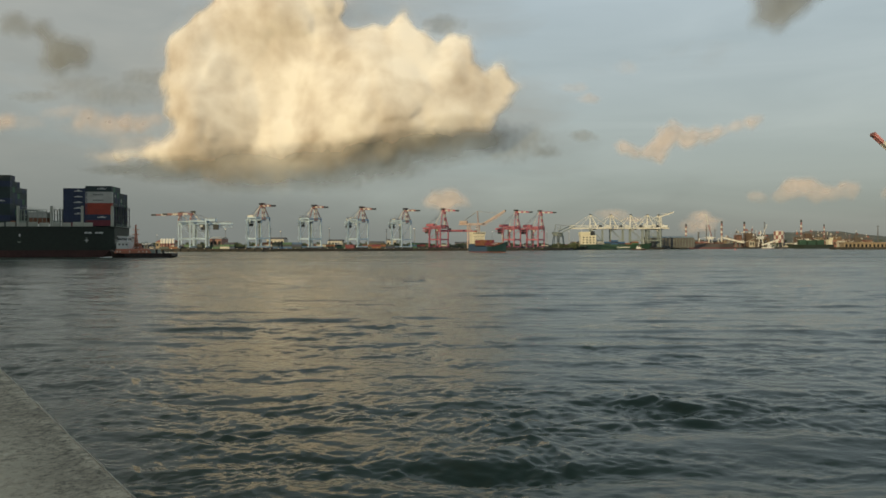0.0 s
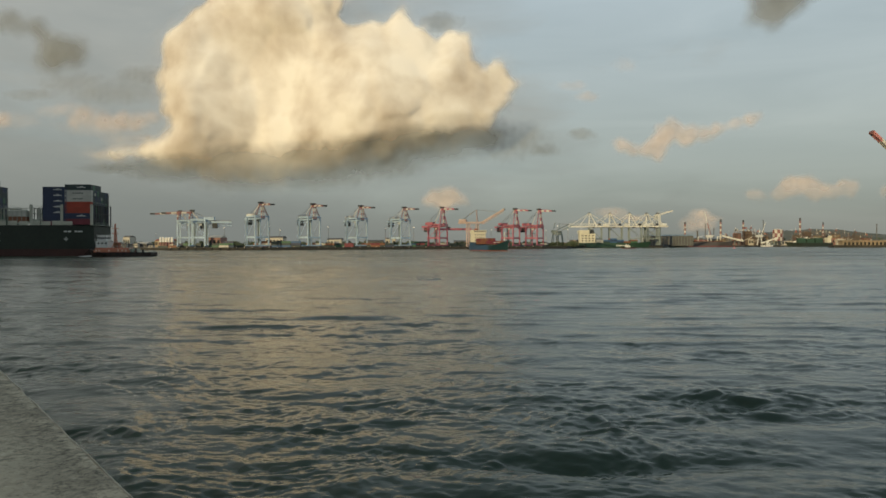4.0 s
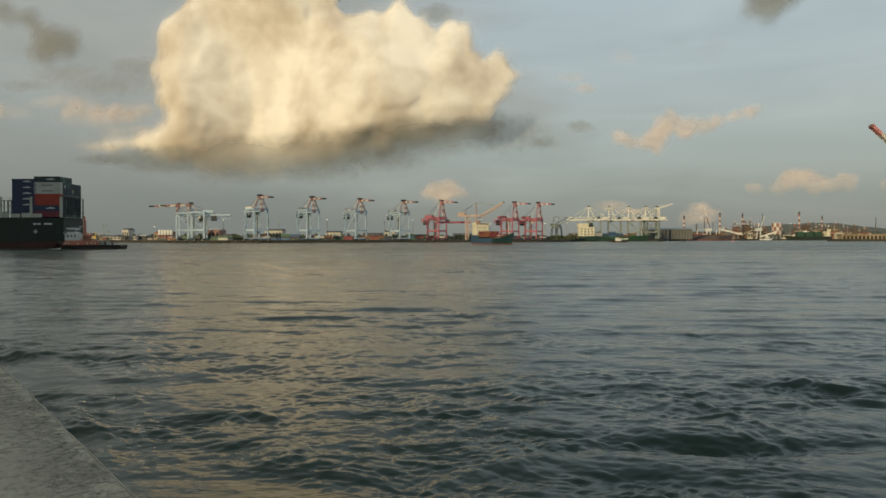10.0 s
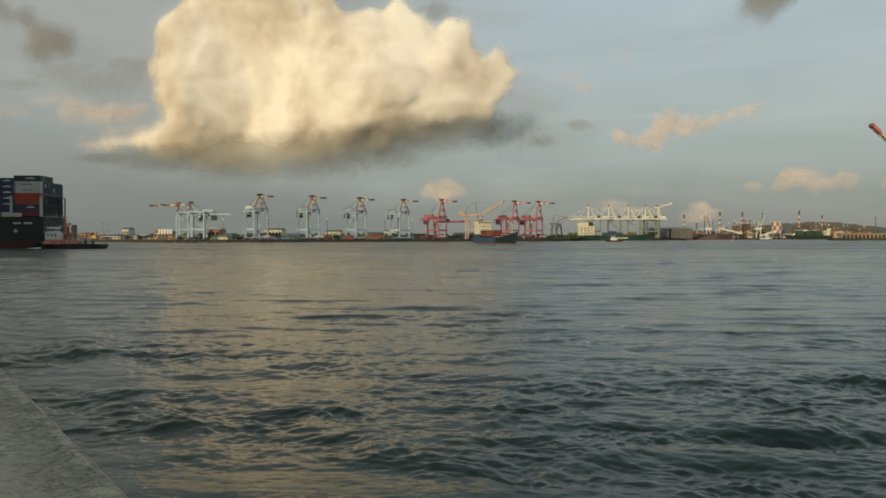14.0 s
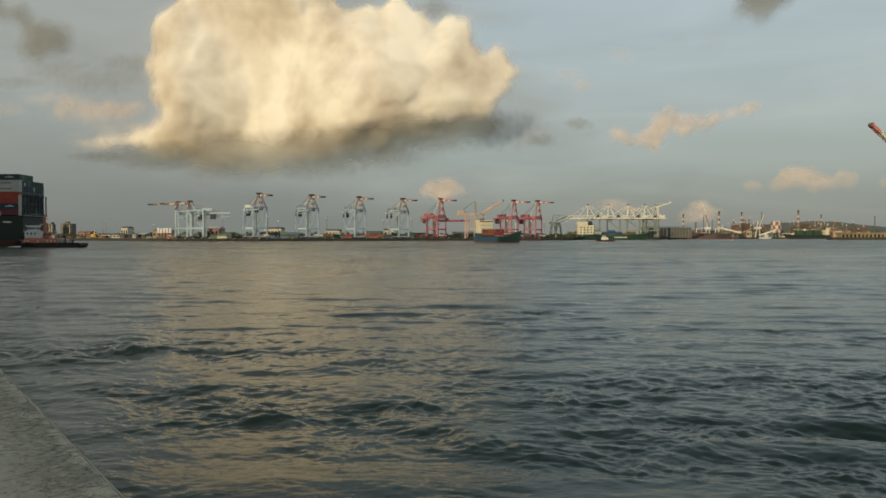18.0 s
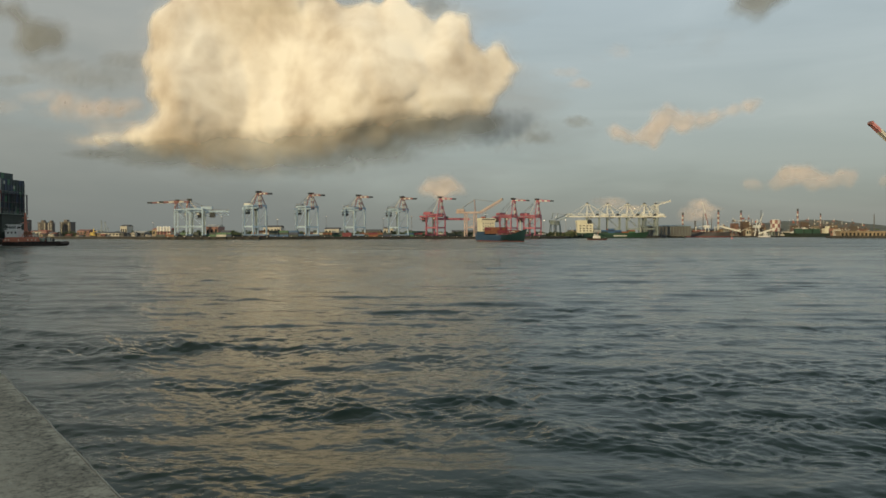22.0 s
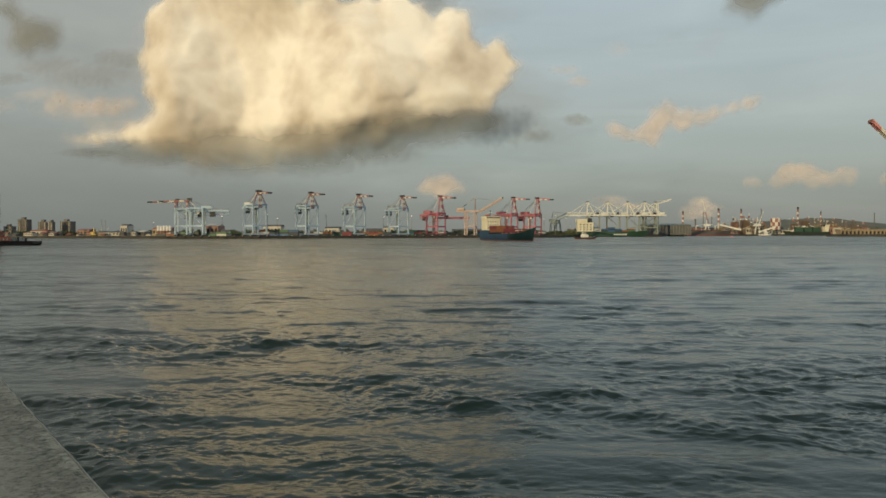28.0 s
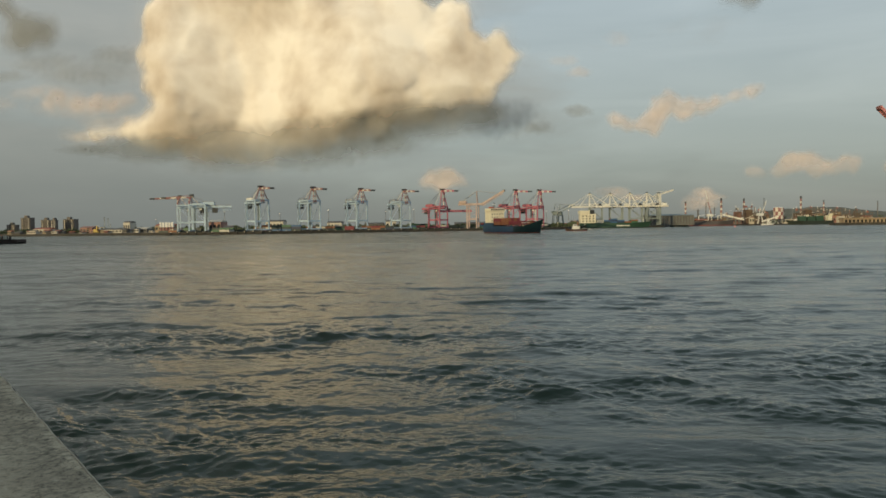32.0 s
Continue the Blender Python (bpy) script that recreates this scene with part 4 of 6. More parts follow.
def tower_block(k, d, w, h, floors, cols, wall, label, turn=0):
    th = thing("apartment_building", pose(across(k, d), d, 3.5, 0, 0, turn), label, "building", "apartment blocks")
    P("wall", th, M[wall], box, -w / 2, w / 2, 0, w * 0.6, 0, h)
    P("roof", th, M["roof_grey"], box, -w / 2 - 0.4, w / 2 + 0.4, -0.4, w * 0.6 + 0.4, h, h + 1.0)
    P("stair_head", th, M[wall], box, -w * 0.2, w * 0.12, 2, 9, h + 1.0, h + 5.5)
    step, cw = h / floors, w / cols
    for i in range(floors):
        for j in range(cols):
            x, z = -w / 2 + cw * (j + 0.5), step * i + step * 0.3
            P("window", th, M["glass"], box, x - cw * 0.3, x + cw * 0.3, -0.15, 0.1, z, z + step * 0.5)
    for j in (1, cols - 1):
        x = -w / 2 + cw * j
        P("pilaster", th, M["facade_pale"], box, x - 0.5, x + 0.5, -0.7, 0.05, 0, h)
    return th


# left shore: apartment blocks and low town
for k, w, h, fl, co in ((43, 22, 33, 12, 6), (78, 20, 28, 11, 6), (92, 12, 27, 10, 4), (119, 25, 29, 11, 7), (17, 20, 19, 8, 5), (-34, 26, 30, 11, 6), (-84, 24, 26, 10, 6)):
    tower_block(k, 1480 + (k * 7) % 40, w, h, fl, co, "brick_tan", "tan tiled apartment block with rows of dark windows", turn=-12)
for k, d, w, h, wall, roof, label in (
        (70, 1400, 30, 9, "facade_pale", "roof_red", "white shed with a red roof"), (182, 1400, 14, 6, "facade_ochre", "roof_grey", "low ochre harbour building"),
        (150, 1430, 24, 11, "facade_pink", "facade_pink", "low salmon block"), (198, 1380, 34, 6, "facade_pale", "roof_grey", "pale low shed"),
        (222, 1420, 13, 20, "facade_pale", "roof_grey", "white square building"), (247, 1380, 24, 7, "facade_grey", "facade_pale", "low shed with a pale roof"),
        (288, 1300, 32, 12, "facade_ochre", "roof_red", "ochre plant building"),
        (378, 960, 16, 13, "facade_pink", "facade_pale", "salmon clad shed"), (484, 1250, 30, 16, "facade_pale", "roof_grey", "pale warehouse"),
        (590, 1300, 26, 13, "facade_pale", "roof_grey", "pale yard building"), (660, 1350, 34, 10, "facade_grey", "roof_grey", "grey warehouse"),
        (690, 1330, 18, 14, "facade_pale", "roof_grey", "pale office block"), (830, 1400, 60, 9, "facade_grey", "roof_grey", "long grey transit shed"),
        (1184, 1480, 96, 20, "facade_grey", "crane_grey", "long dark grey transit shed with bays")):
    shed("shed", k, d, w, 30, h, wall, roof, label + " on the port shore", bays=max(3, int(w / 6)))


def mobile_crane():
    """A yellow harbour mobile crane on the left shore, its boom laid low."""
    th = thing("mobile_crane", pose(across(168, 1375), 1375, 3.5), "yellow mobile harbour crane with a low lattice boom", "crane")
    for x in (-4.5, -1.5, 1.5, 4.5):
        P("wheel", th, M["rubber"], rod, (x, -2.0, 0.9), (x, 2.0, 0.9), 0.9, seg=14)
    P("chassis", th, M["machine_yellow"], box, -6, 6, -1.7, 1.7, 1.2, 2.8, bevel=0.15)
    cab = P("upper_house", th, M["machine_yellow"], box, -4.5, 3.0, -1.8, 1.8, 3.0, 7.5, bevel=0.2)
    P("window", cab, M["glass"], box, 1.2, 2.6, -1.86, -1.7, 5.2, 6.8)
    P("tower", th, M["machine_yellow"], beam, (1.0, 0, 7.5), (1.5, 0, 14.5), 1.5)
    for s in (-0.7, 0.7):
        P("boom_chord", th, M["machine_yellow"], beam, (2.0, s, 8.5), (15.0, s, 11.5), 0.45)
    for i in range(6):
        P("boom_lattice", th, M["machine_yellow"], beam, (2.5 + 2.1 * i, -0.7, 8.6 + 0.48 * i), (3.6 + 2.1 * i, 0.7, 8.9 + 0.48 * i), 0.3)
    P("tie", th, M["cable"], rod, (1.5, 0, 14.5), (14.0, 0, 11.4), 0.12)


mobile_crane()
for k, h in ((183, 30), (189.5, 28), (194, 16)):         # dark posts of a small derrick on the left shore
    th = thing("derrick_post", pose(across(k, 1420), 1420, 3.5), "slim dark steel derrick post", "post", "derrick posts")
    P("post", th, M["crane_grey"], beam, (0, 0, 0), (0, 0, h), 0.9)
    P("cap", th, M["dark_steel"], box, -0.8, 0.8, -0.8, 0.8, h, h + 0.9)
    P("stay", th, M["cable"], rod, (0, 0, h), (7, 0, 2), 0.12)


def buoy():
    th = thing("buoy", pose(across(1298, 975), 975, 0), "small red channel buoy afloat", "buoy")
    P("float", th, M["boom_red"], rod, (0, 0, -0.5), (0, 0, 0.9), 1.6, 1.5, 14)
    P("cone", th, M["boom_red"], rod, (0, 0, 0.9), (0, 0, 2.8), 1.1, 0.35, 12)
    P("topmark", th, M["stripe_red"], rod, (0, 0, 2.8), (0, 0, 3.6), 0.4, seg=10)


buoy()


def tank_row():
    for i in range(5):
        th = thing("storage_tank", pose(across(283 + 5.2 * i, 1290), 1290, 3.5), "cream storage tank with a domed top", "tank", "storage tanks")
        P("shell", th, M["white"], rod, (0, 0, 9), (0, 0, 17), 2.4, seg=14)
        P("dome", th, M["white"], rod, (0, 0, 17), (0, 0, 18.2), 2.4, 0.9, 14)
        P("frame", th, M["stripe_red"], rod, (0, 0, 0), (0, 0, 9), 1.9, seg=10)


tank_row()

# low town and yard clutter along the far shore
town_rng = random.Random(8)
for k0, k1, d0, d1, n in ((-70, 300, 1360, 1470, 46), (300, 760, 1180, 1400, 34), (980, 1030, 1350, 1450, 6), (1185, 1300, 1900, 2080, 12), (1380, 1560, 1990, 2090, 16)):
    for i in range(n):
        k, d = town_rng.uniform(k0, k1), town_rng.uniform(d0, d1)
        shed("low_building", k, d, town_rng.uniform(5, 14), town_rng.uniform(8, 16), town_rng.uniform(2.5, 7),
             town_rng.choice(("facade_pale", "facade_pale", "facade_grey", "facade_pink", "facade_pink", "facade_ochre")), town_rng.choice(("roof_grey", "roof_grey", "roof_red")),
             "small weathered low building on the far shore", town_rng.uniform(0.3, 2.5), town_rng.uniform(-15, 15), 3)

# ---- containers ----
CONT_L, CONT_W, CONT_H = 12.19, 2.44, 2.59


def container_mesh(material, key, cache={}):
    """A steel box with corner posts, rails, recessed ribbed sides and door bars."""
    if key in cache:
        return cache[key]
    bm = bmesh.new()
    L, W, H = CONT_L / 2, CONT_W / 2, CONT_H
    box(bm, -L + 0.06, L - 0.06, -W + 0.05, W - 0.05, 0.05, H - 0.04)
    for x in (-L, L - 0.16):
        for y in (-W, W - 0.16):
            box(bm, x, x + 0.16, y, y + 0.16, 0, H)
    for y in (-W, W - 0.1):
        box(bm, -L, L, y, y + 0.1, 0, 0.16)
        box(bm, -L, L, y, y + 0.1, H - 0.12, H)
        for i in range(12):
            x = -L + 0.6 + i * (2 * L - 1.2) / 11
            box(bm, x - 0.14, x + 0.14, y + (0.02 if y < 0 else 0.05), y + (0.05 if y < 0 else 0.08), 0.16, H - 0.12)
    for y in (-0.8, -0.3, 0.3, 0.8):
        box(bm, -L - 0.02, -L + 0.05, y - 0.03, y + 0.03, 0.1, H - 0.1)
    me = bpy.data.meshes.new("container")
    bm.to_mesh(me)
    bm.free()
    me.materials.append(material)
    cache[key] = me
    return me


def container(parent, m, paint, label="", logo=False, name="container"):
    ob = new(name, container_mesh(M[paint], paint))
    ob.parent, ob.matrix_basis = parent, m
    tagged(ob, label)
    if logo:
        P("logo", ob, M["mark_white"], box, -0.6, 3.6, -CONT_W / 2 - 0.03, -CONT_W / 2 + 0.02, 1.1, 1.45)
        P("logo", ob, M["mark_white"], box, 0.9, 2.3, -CONT_W / 2 - 0.03, -CONT_W / 2 + 0.02, 1.5, 1.8)
    return ob


# yard stacks behind the far quay
yard_rng = random.Random(11)
YARD = ("box_brown", "box_dark", "box_navy", "box_dark", "box_maroon", "box_dark", "box_blue", "box_green", "box_dark", "box_brown", "box_white")
for k, d, n, tiers in ((395, 905, 2, 2), (412, 915, 1, 3), (430, 930, 3, 1), (481, 950, 3, 2), (505, 925, 4, 3), (522, 960, 2, 2), (574, 960, 3, 2), (600, 975, 4, 2),
                       (612, 1000, 2, 3), (655, 985, 3, 2), (680, 1010, 3, 2), (735, 1050, 3, 2), (748, 1060, 2, 3), (800, 1080, 4, 2), (850, 1100, 4, 2),
                       (878, 1120, 3, 3), (915, 1130, 4, 2), (962, 1120, 2, 2), (1000, 1360, 4, 2), (340, 930, 3, 2), (305, 925, 2, 1)):
    th = thing("container_stack", pose(across(k, d), d, 3.5), "stack of shipping containers in mixed faded colours", "container stack", "yard stacks")
    for i in range(n):
        for j in range(tiers):
            if yard_rng.random() < 0.86 or j == 0:
                container(th, pose((i - n / 2) * 12.6, yard_rng.uniform(-0.2, 0.2), j * 2.6), yard_rng.choice(YARD))


def light_mast(k, d, h):
    th = thing("light_mast", pose(across(k, d), d, 3.5), "tall slim floodlight mast", "light mast", "floodlight masts")
    P("pole", th, M["cable"], rod, (0, 0, 0), (0, 0, h), 0.4, 0.25, 8)
    P("crown", th, M["lamp_head"], rod, (0, 0, h - 0.8), (0, 0, h), 1.6, seg=10)
    P("lamp", th, M["lamp_on"], box, -0.45, 0.45, -1.3, -0.9, h - 1.0, h - 0.2)


for k, d, h in ((275, 1330, 25), (396, 1000, 28), (476, 950, 29), (494, 980, 24), (580, 1010, 29), (681, 1040, 27), (731, 1050, 29), (868, 1150, 26), (965, 1150, 26),
                (985, 1160, 33), (1004, 1300, 30), (1125, 1600, 62), (1290, 2000, 40), (1330, 2000, 36), (1400, 2050, 44), (1500, 1960, 34)):
    light_mast(k, d, h)


def hedge(name, k0, k1, d, h, label, seed, n=900):
    """A row of far trees: many small leaf clumps with gaps."""
    rng = np.random.default_rng(seed)
    bm_co, qu = [], []
    base = np.array([(-1, 0, -1), (1, 0, -1), (1, 0, 1), (-1, 0, 1)], float)
    n_c = 0
    for i in range(n):
        k = rng.uniform(k0, k1)
        top = h * (0.55 + 0.45 * abs(math.sin(k * 0.37 + seed) * math.sin(k * 0.11)))
        c = np.array([across(k, d), d + rng.uniform(-12, 12), 3 + top * rng.random() ** 0.7])
        s = rng.uniform(0.7, 1.7)
        a = rng.uniform(0, 6.28)
        for tilt in (a, a + 1.57):
            q = base * s
            q = np.stack([q[:, 0] * math.cos(tilt), q[:, 0] * math.sin(tilt), q[:, 2]], 1)
            bm_co.append(q + c)
            qu.append(np.arange(4)[None] + n_c)
            n_c += 4
    pieces = [(np.concatenate(bm_co), np.concatenate(qu))]
    ob = new(name, mesh_from(name, pieces, M["leaf"]))
    return tagged(ob, label, "trees", kind="stuff")


hedge("tree_row", -60, 330, 1440, 6.5, "dull green row of trees along the left shore", 3, 1500)
hedge("tree_row", 330, 740, 1090, 7, "dull green shrubs and trees behind the container yard", 4, 1800)
hedge("tree_row", 735, 1020, 1180, 8, "dull green row of trees behind the red cranes", 1, 2200)
for i in range(46):                                      # fenders with pale heads along the far quay
    k = 300 + i * 14.6
    d = float(np.interp(k, [a for a, b in SHORE], [b for a, b in SHORE])) - 0.8
    th = thing("fender", pose(across(k, d), d, 0), "dark rubber quay fender with a pale head", "fender", "quay fenders")
    P("pad", th, M["rubber"], box, -0.9, 0.9, -0.5, 0.5, 0.2, 3.3)
    P("head", th, M["stripe_white"], box, -0.6, 0.6, -0.45, 0.45, 3.3, 4.0)
hedge("tree_row", 240, 740, 1420, 12, "low dark trees behind the blue cranes", 2, 2200)
hedge("tree_row", 1180, 1560, 2120, 22, "dull green trees round the power station", 4, 2200)
hedge("tree_row", -60, 290, 1440, 11, "dark trees along the left shore", 6, 1500)


# ---- ships ----
def ship_hull(th, L, B, D, paint, boot, boot_z, sheer=2.0, bow=""):
    """A lofted hull from the stern (x = 0) to the bow (x = L): boot-top below, topsides above, deck."""
    n = 28
    zs_all = {"boot_top": (-2.0, boot_z), "hull": (boot_z, None)}

    def ring(f):
        deck = min(1.0, ((1.0 - f) / 0.24) ** 0.62) if f < 1 else 0.0
        line = min(1.0, ((1.0 - f) / 0.34) ** 0.9) if f < 1 else 0.0
        stern = 1.0 - 0.10 * max(0.0, 1 - f / 0.10) ** 2
        return max(0.012, deck) * stern * B / 2, max(0.006, line) * stern * B / 2

    def top(f):
        return D + sheer * max(0.0, (f - 0.78) / 0.22) ** 1.6
    for name, (z0, z1) in zs_all.items():
        bm = bmesh.new()
        cols = []
        for i in range(n + 1):
            f = i / n
            wd, wl = ring(f)
            t = top(f)
            lo, hi = z0, (t if z1 is None else z1)
            zz = [lo + (hi - lo) * q / 4 for q in range(5)]
            x = f * L
            rake = 0.05 * L * f ** 6
            stern_cut = (1 - f) ** 12
            side = []
            for z in zz:
                g = max(0.0, min(1.0, z / t)) ** 1.3
                under = stern_cut * max(0.0, 0.35 - z / t) * 0.10 * L
                side.append((x + rake * g + under, wl + (wd - wl) * g, z))
            cols.append([bm.verts.new((a, b, c)) for a, b, c in side] + [bm.verts.new((a, -b, c)) for a, b, c in side])
        for a, b in zip(cols, cols[1:]):
            for j in range(4):
                bm.faces.new((b[j], a[j], a[j + 1], b[j + 1]))
                bm.faces.new((a[5 + j], b[5 + j], b[6 + j], a[6 + j]))
            if name == "hull":
                bm.faces.new((a[4], a[9], b[9], b[4]))
        s = cols[0]
        for j in range(4):
            bm.faces.new((s[j], s[5 + j], s[6 + j], s[j + 1]))
        bmesh.ops.recalc_face_normals(bm, faces=bm.faces[:])
        # A bow material colours the fore third as if its flare were shaded.
        for f in bm.faces:
            if bow and name == "hull" and f.calc_center_median().x > 0.66 * L:
                f.material_index = 1
        ob = part(name, bm, M[paint if name == "hull" else boot], th)
        if bow:
            ob.data.materials.append(M[bow])


def container_ship():
    """The departing container ship; only its after part passes through the view."""
    th = thing("container_ship", pose(-172, 385, 0, 0, 0, 184.3), "black-hulled container ship under way with stacked containers", "ship")
    B = 24.0
    ship_hull(th, 170, B, 15.8, "hull_black", "hull_red", 3.6, 5)
    side = B / 2 - 1.3

    def stack(x, rows, tiers, paints, low=0, end_paints=("box_dark",), logos=(), z0=15.8, long=1.0, drop=(9,)):
        """A bay of high-cube boxes; the rows further in lose a tier from each row named in drop on."""
        for r in range(rows):
            y = side - r * 2.47
            for j in range(low, tiers - sum(r >= k for k in drop)):
                p = paints[j % len(paints)] if r == 0 else end_paints[(j * 3 + r * 5) % len(end_paints)]
                m = pose(x, y, z0 + j * 2.93, 0, 0, 180) @ Matrix.Diagonal((long, 1, 1.125, 1))
                container(th, m, p, logo=(r == 0 and j in logos))
    ENDS = ("box_dark", "box_navy", "box_green", "box_dark", "box_navy", "box_dark", "box_slate")
    stack(7.5, 9, 7, ("box_maroon", "box_navy", "box_red", "box_red", "box_white", "box_white", "box_dark"), end_paints=ENDS, logos=(1, 6), long=1.08, drop=(5,), z0=16.2)
    stack(19.1, 6, 7, ("box_maroon", "box_navy", "box_navy", "box_navy", "box_navy", "box_navy", "box_navy"), logos=(2, 3, 4, 5, 6), z0=15.0, end_paints=ENDS, long=0.98)
    stack(37.6, 2, 3, ("box_white", "box_brown", "box_white"), low=1, z0=14.4, end_paints=("box_brown", "box_white"), long=0.75)
    stack(57.4, 7, 9, ("box_dark", "box_navy", "box_dark", "box_dark", "box_navy", "box_dark"), logos=(4,), end_paints=ENDS, drop=(2, 4))
    for x in (72, 86, 99.5, 113, 126):
        stack(x, 2, 7, ("box_dark", "box_navy", "box_red", "box_dark", "box_white"))
    # low deck boxes along the side
    for i, x in enumerate((12.6, 18.0, 23.5, 29.0, 34.5, 40.0, 45.5, 51.0, 56.5)):
        P("deck_house", th, M["lash_pale"], box, x - 2.3, x + 2.3, side + 0.9, side + 1.5, 15.8, 17.8 + 0.3 * (i % 2), bevel=0.08)
        if i:
            P("deck_locker", th, M["box_brown" if i % 3 == 1 else "lash"], box, x - 1.9, x + 1.5, side + 0.3, side + 1.0, 17.8, 18.8)
    for x in (0.3, 14.5, 27.0, 31.0, 44.4, 47.6):
        tall = 26.2 if x < 20 else 24.6
        for y in np.linspace(-side - 0.8, side + 0.9, 8):
            P("lashing_post", th, M["hull_slate" if x < 2 else "lash"], beam, (x, y, 15.8), (x, y, tall), 0.45)
        for z in (18.6, 21.8, tall):
            P("lashing_walkway", th, M["hull_slate" if x < 2 else "lash"], box, x - 0.5, x + 0.5, -side - 0.8, side + 1.0, z, z + 0.22)
        P("walkway_rail", th, M["lash"], beam, (x, side + 0.95, tall + 1.2), (x, -side - 0.8, tall + 1.2), 0.12)
    for a, b in ((31.0, 44.4),):                         # open lashing frames along the side of the low bay
        for z in (20.4, 22.6, 24.4):
            P("side_rail", th, M["lash"], beam, (a, side + 1.2, z), (b, side + 1.2, z), 0.2)
        for i in range(7):
            x = a + (b - a) * i / 6
            P("side_post", th, M["lash"], beam, (x, side + 1.2, 17.8), (x, side + 1.2, 24.4), 0.22)
    for x in (0.6, 15.5, 30.8, 47.3):
        P("lashing_pillar", th, M["lash_pale"], box, x - 0.65, x + 0.65, side + 0.9, side + 1.7, 15.8, 26.4, bevel=0.1)
    for j in (4, 5):                                     # rows of lettering, too far to read
        for i in range(5):
            P("label_bar", th, M["box_dark"], box, 5.0 + 1.1 * i, 5.7 + 1.1 * i, side + 1.22, side + 1.26, 17.3 + 2.93 * j, 17.9 + 2.93 * j)
    for i in range(9):                                   # door gear and dark gaps across the after ends
        P("end_gap", th, M["rubber"], box, 0.86, 0.95, side - 1.4 - 2.47 * i, side - 1.1 - 2.47 * i, 15.8, 33.0)
    P("bay_number_board", th, M["lash_pale"], box, 0.78, 0.9, side - 4.2, side - 3.0, 31.0, 32.6)
    P("bay_number_board", th, M["lash_pale"], box, 0.78, 0.9, side - 12.4, side - 11.2, 29.0, 30.6)
    P("stern_platform", th, M["lash"], box, -1.0, 0.6, -11, 11, 15.7, 16.0)
    for y in np.linspace(-10.5, 10.5, 15):
        P("rail_post", th, M["lash"], beam, (-0.9, y, 16), (-0.9, y, 17.2), 0.09)
    for z in (16.6, 17.2):
        P("rail", th, M["lash"], beam, (-0.9, -10.5, z), (-0.9, 10.5, z), 0.08)
    y = B / 2 + 0.02
    # ship's name as plain bars, and painted marks on the side
    for a, b in ((5.4, 7.6), (8.0, 9.2), (11.0, 12.6), (13.0, 14.6)):
        P("name_bar", th, M["mark_white"], box, a, b, y - 0.6, y, 12.2, 13.0)
    P("hull_mark", th, M["mark_white"], box, 13.3, 13.7, y - 0.3, y + 0.02, 7.6, 9.8)
    P("hull_mark", th, M["mark_white"], box, 12.4, 14.6, y - 0.3, y + 0.01, 8.5, 8.9)
    P("hull_mark", th, M["mark_white"], box, 46.2, 47.0, y - 0.3, y + 0.02, 10.6, 12.0)
    P("hull_mark", th, M["lash"], box, 46.0, 47.6, y - 0.3, y + 0.02, 7.6, 8.1)
    P("ensign_staff", th, M["lash"], rod, (-0.4, 0, 16), (-0.8, 0, 20), 0.08)
    return th


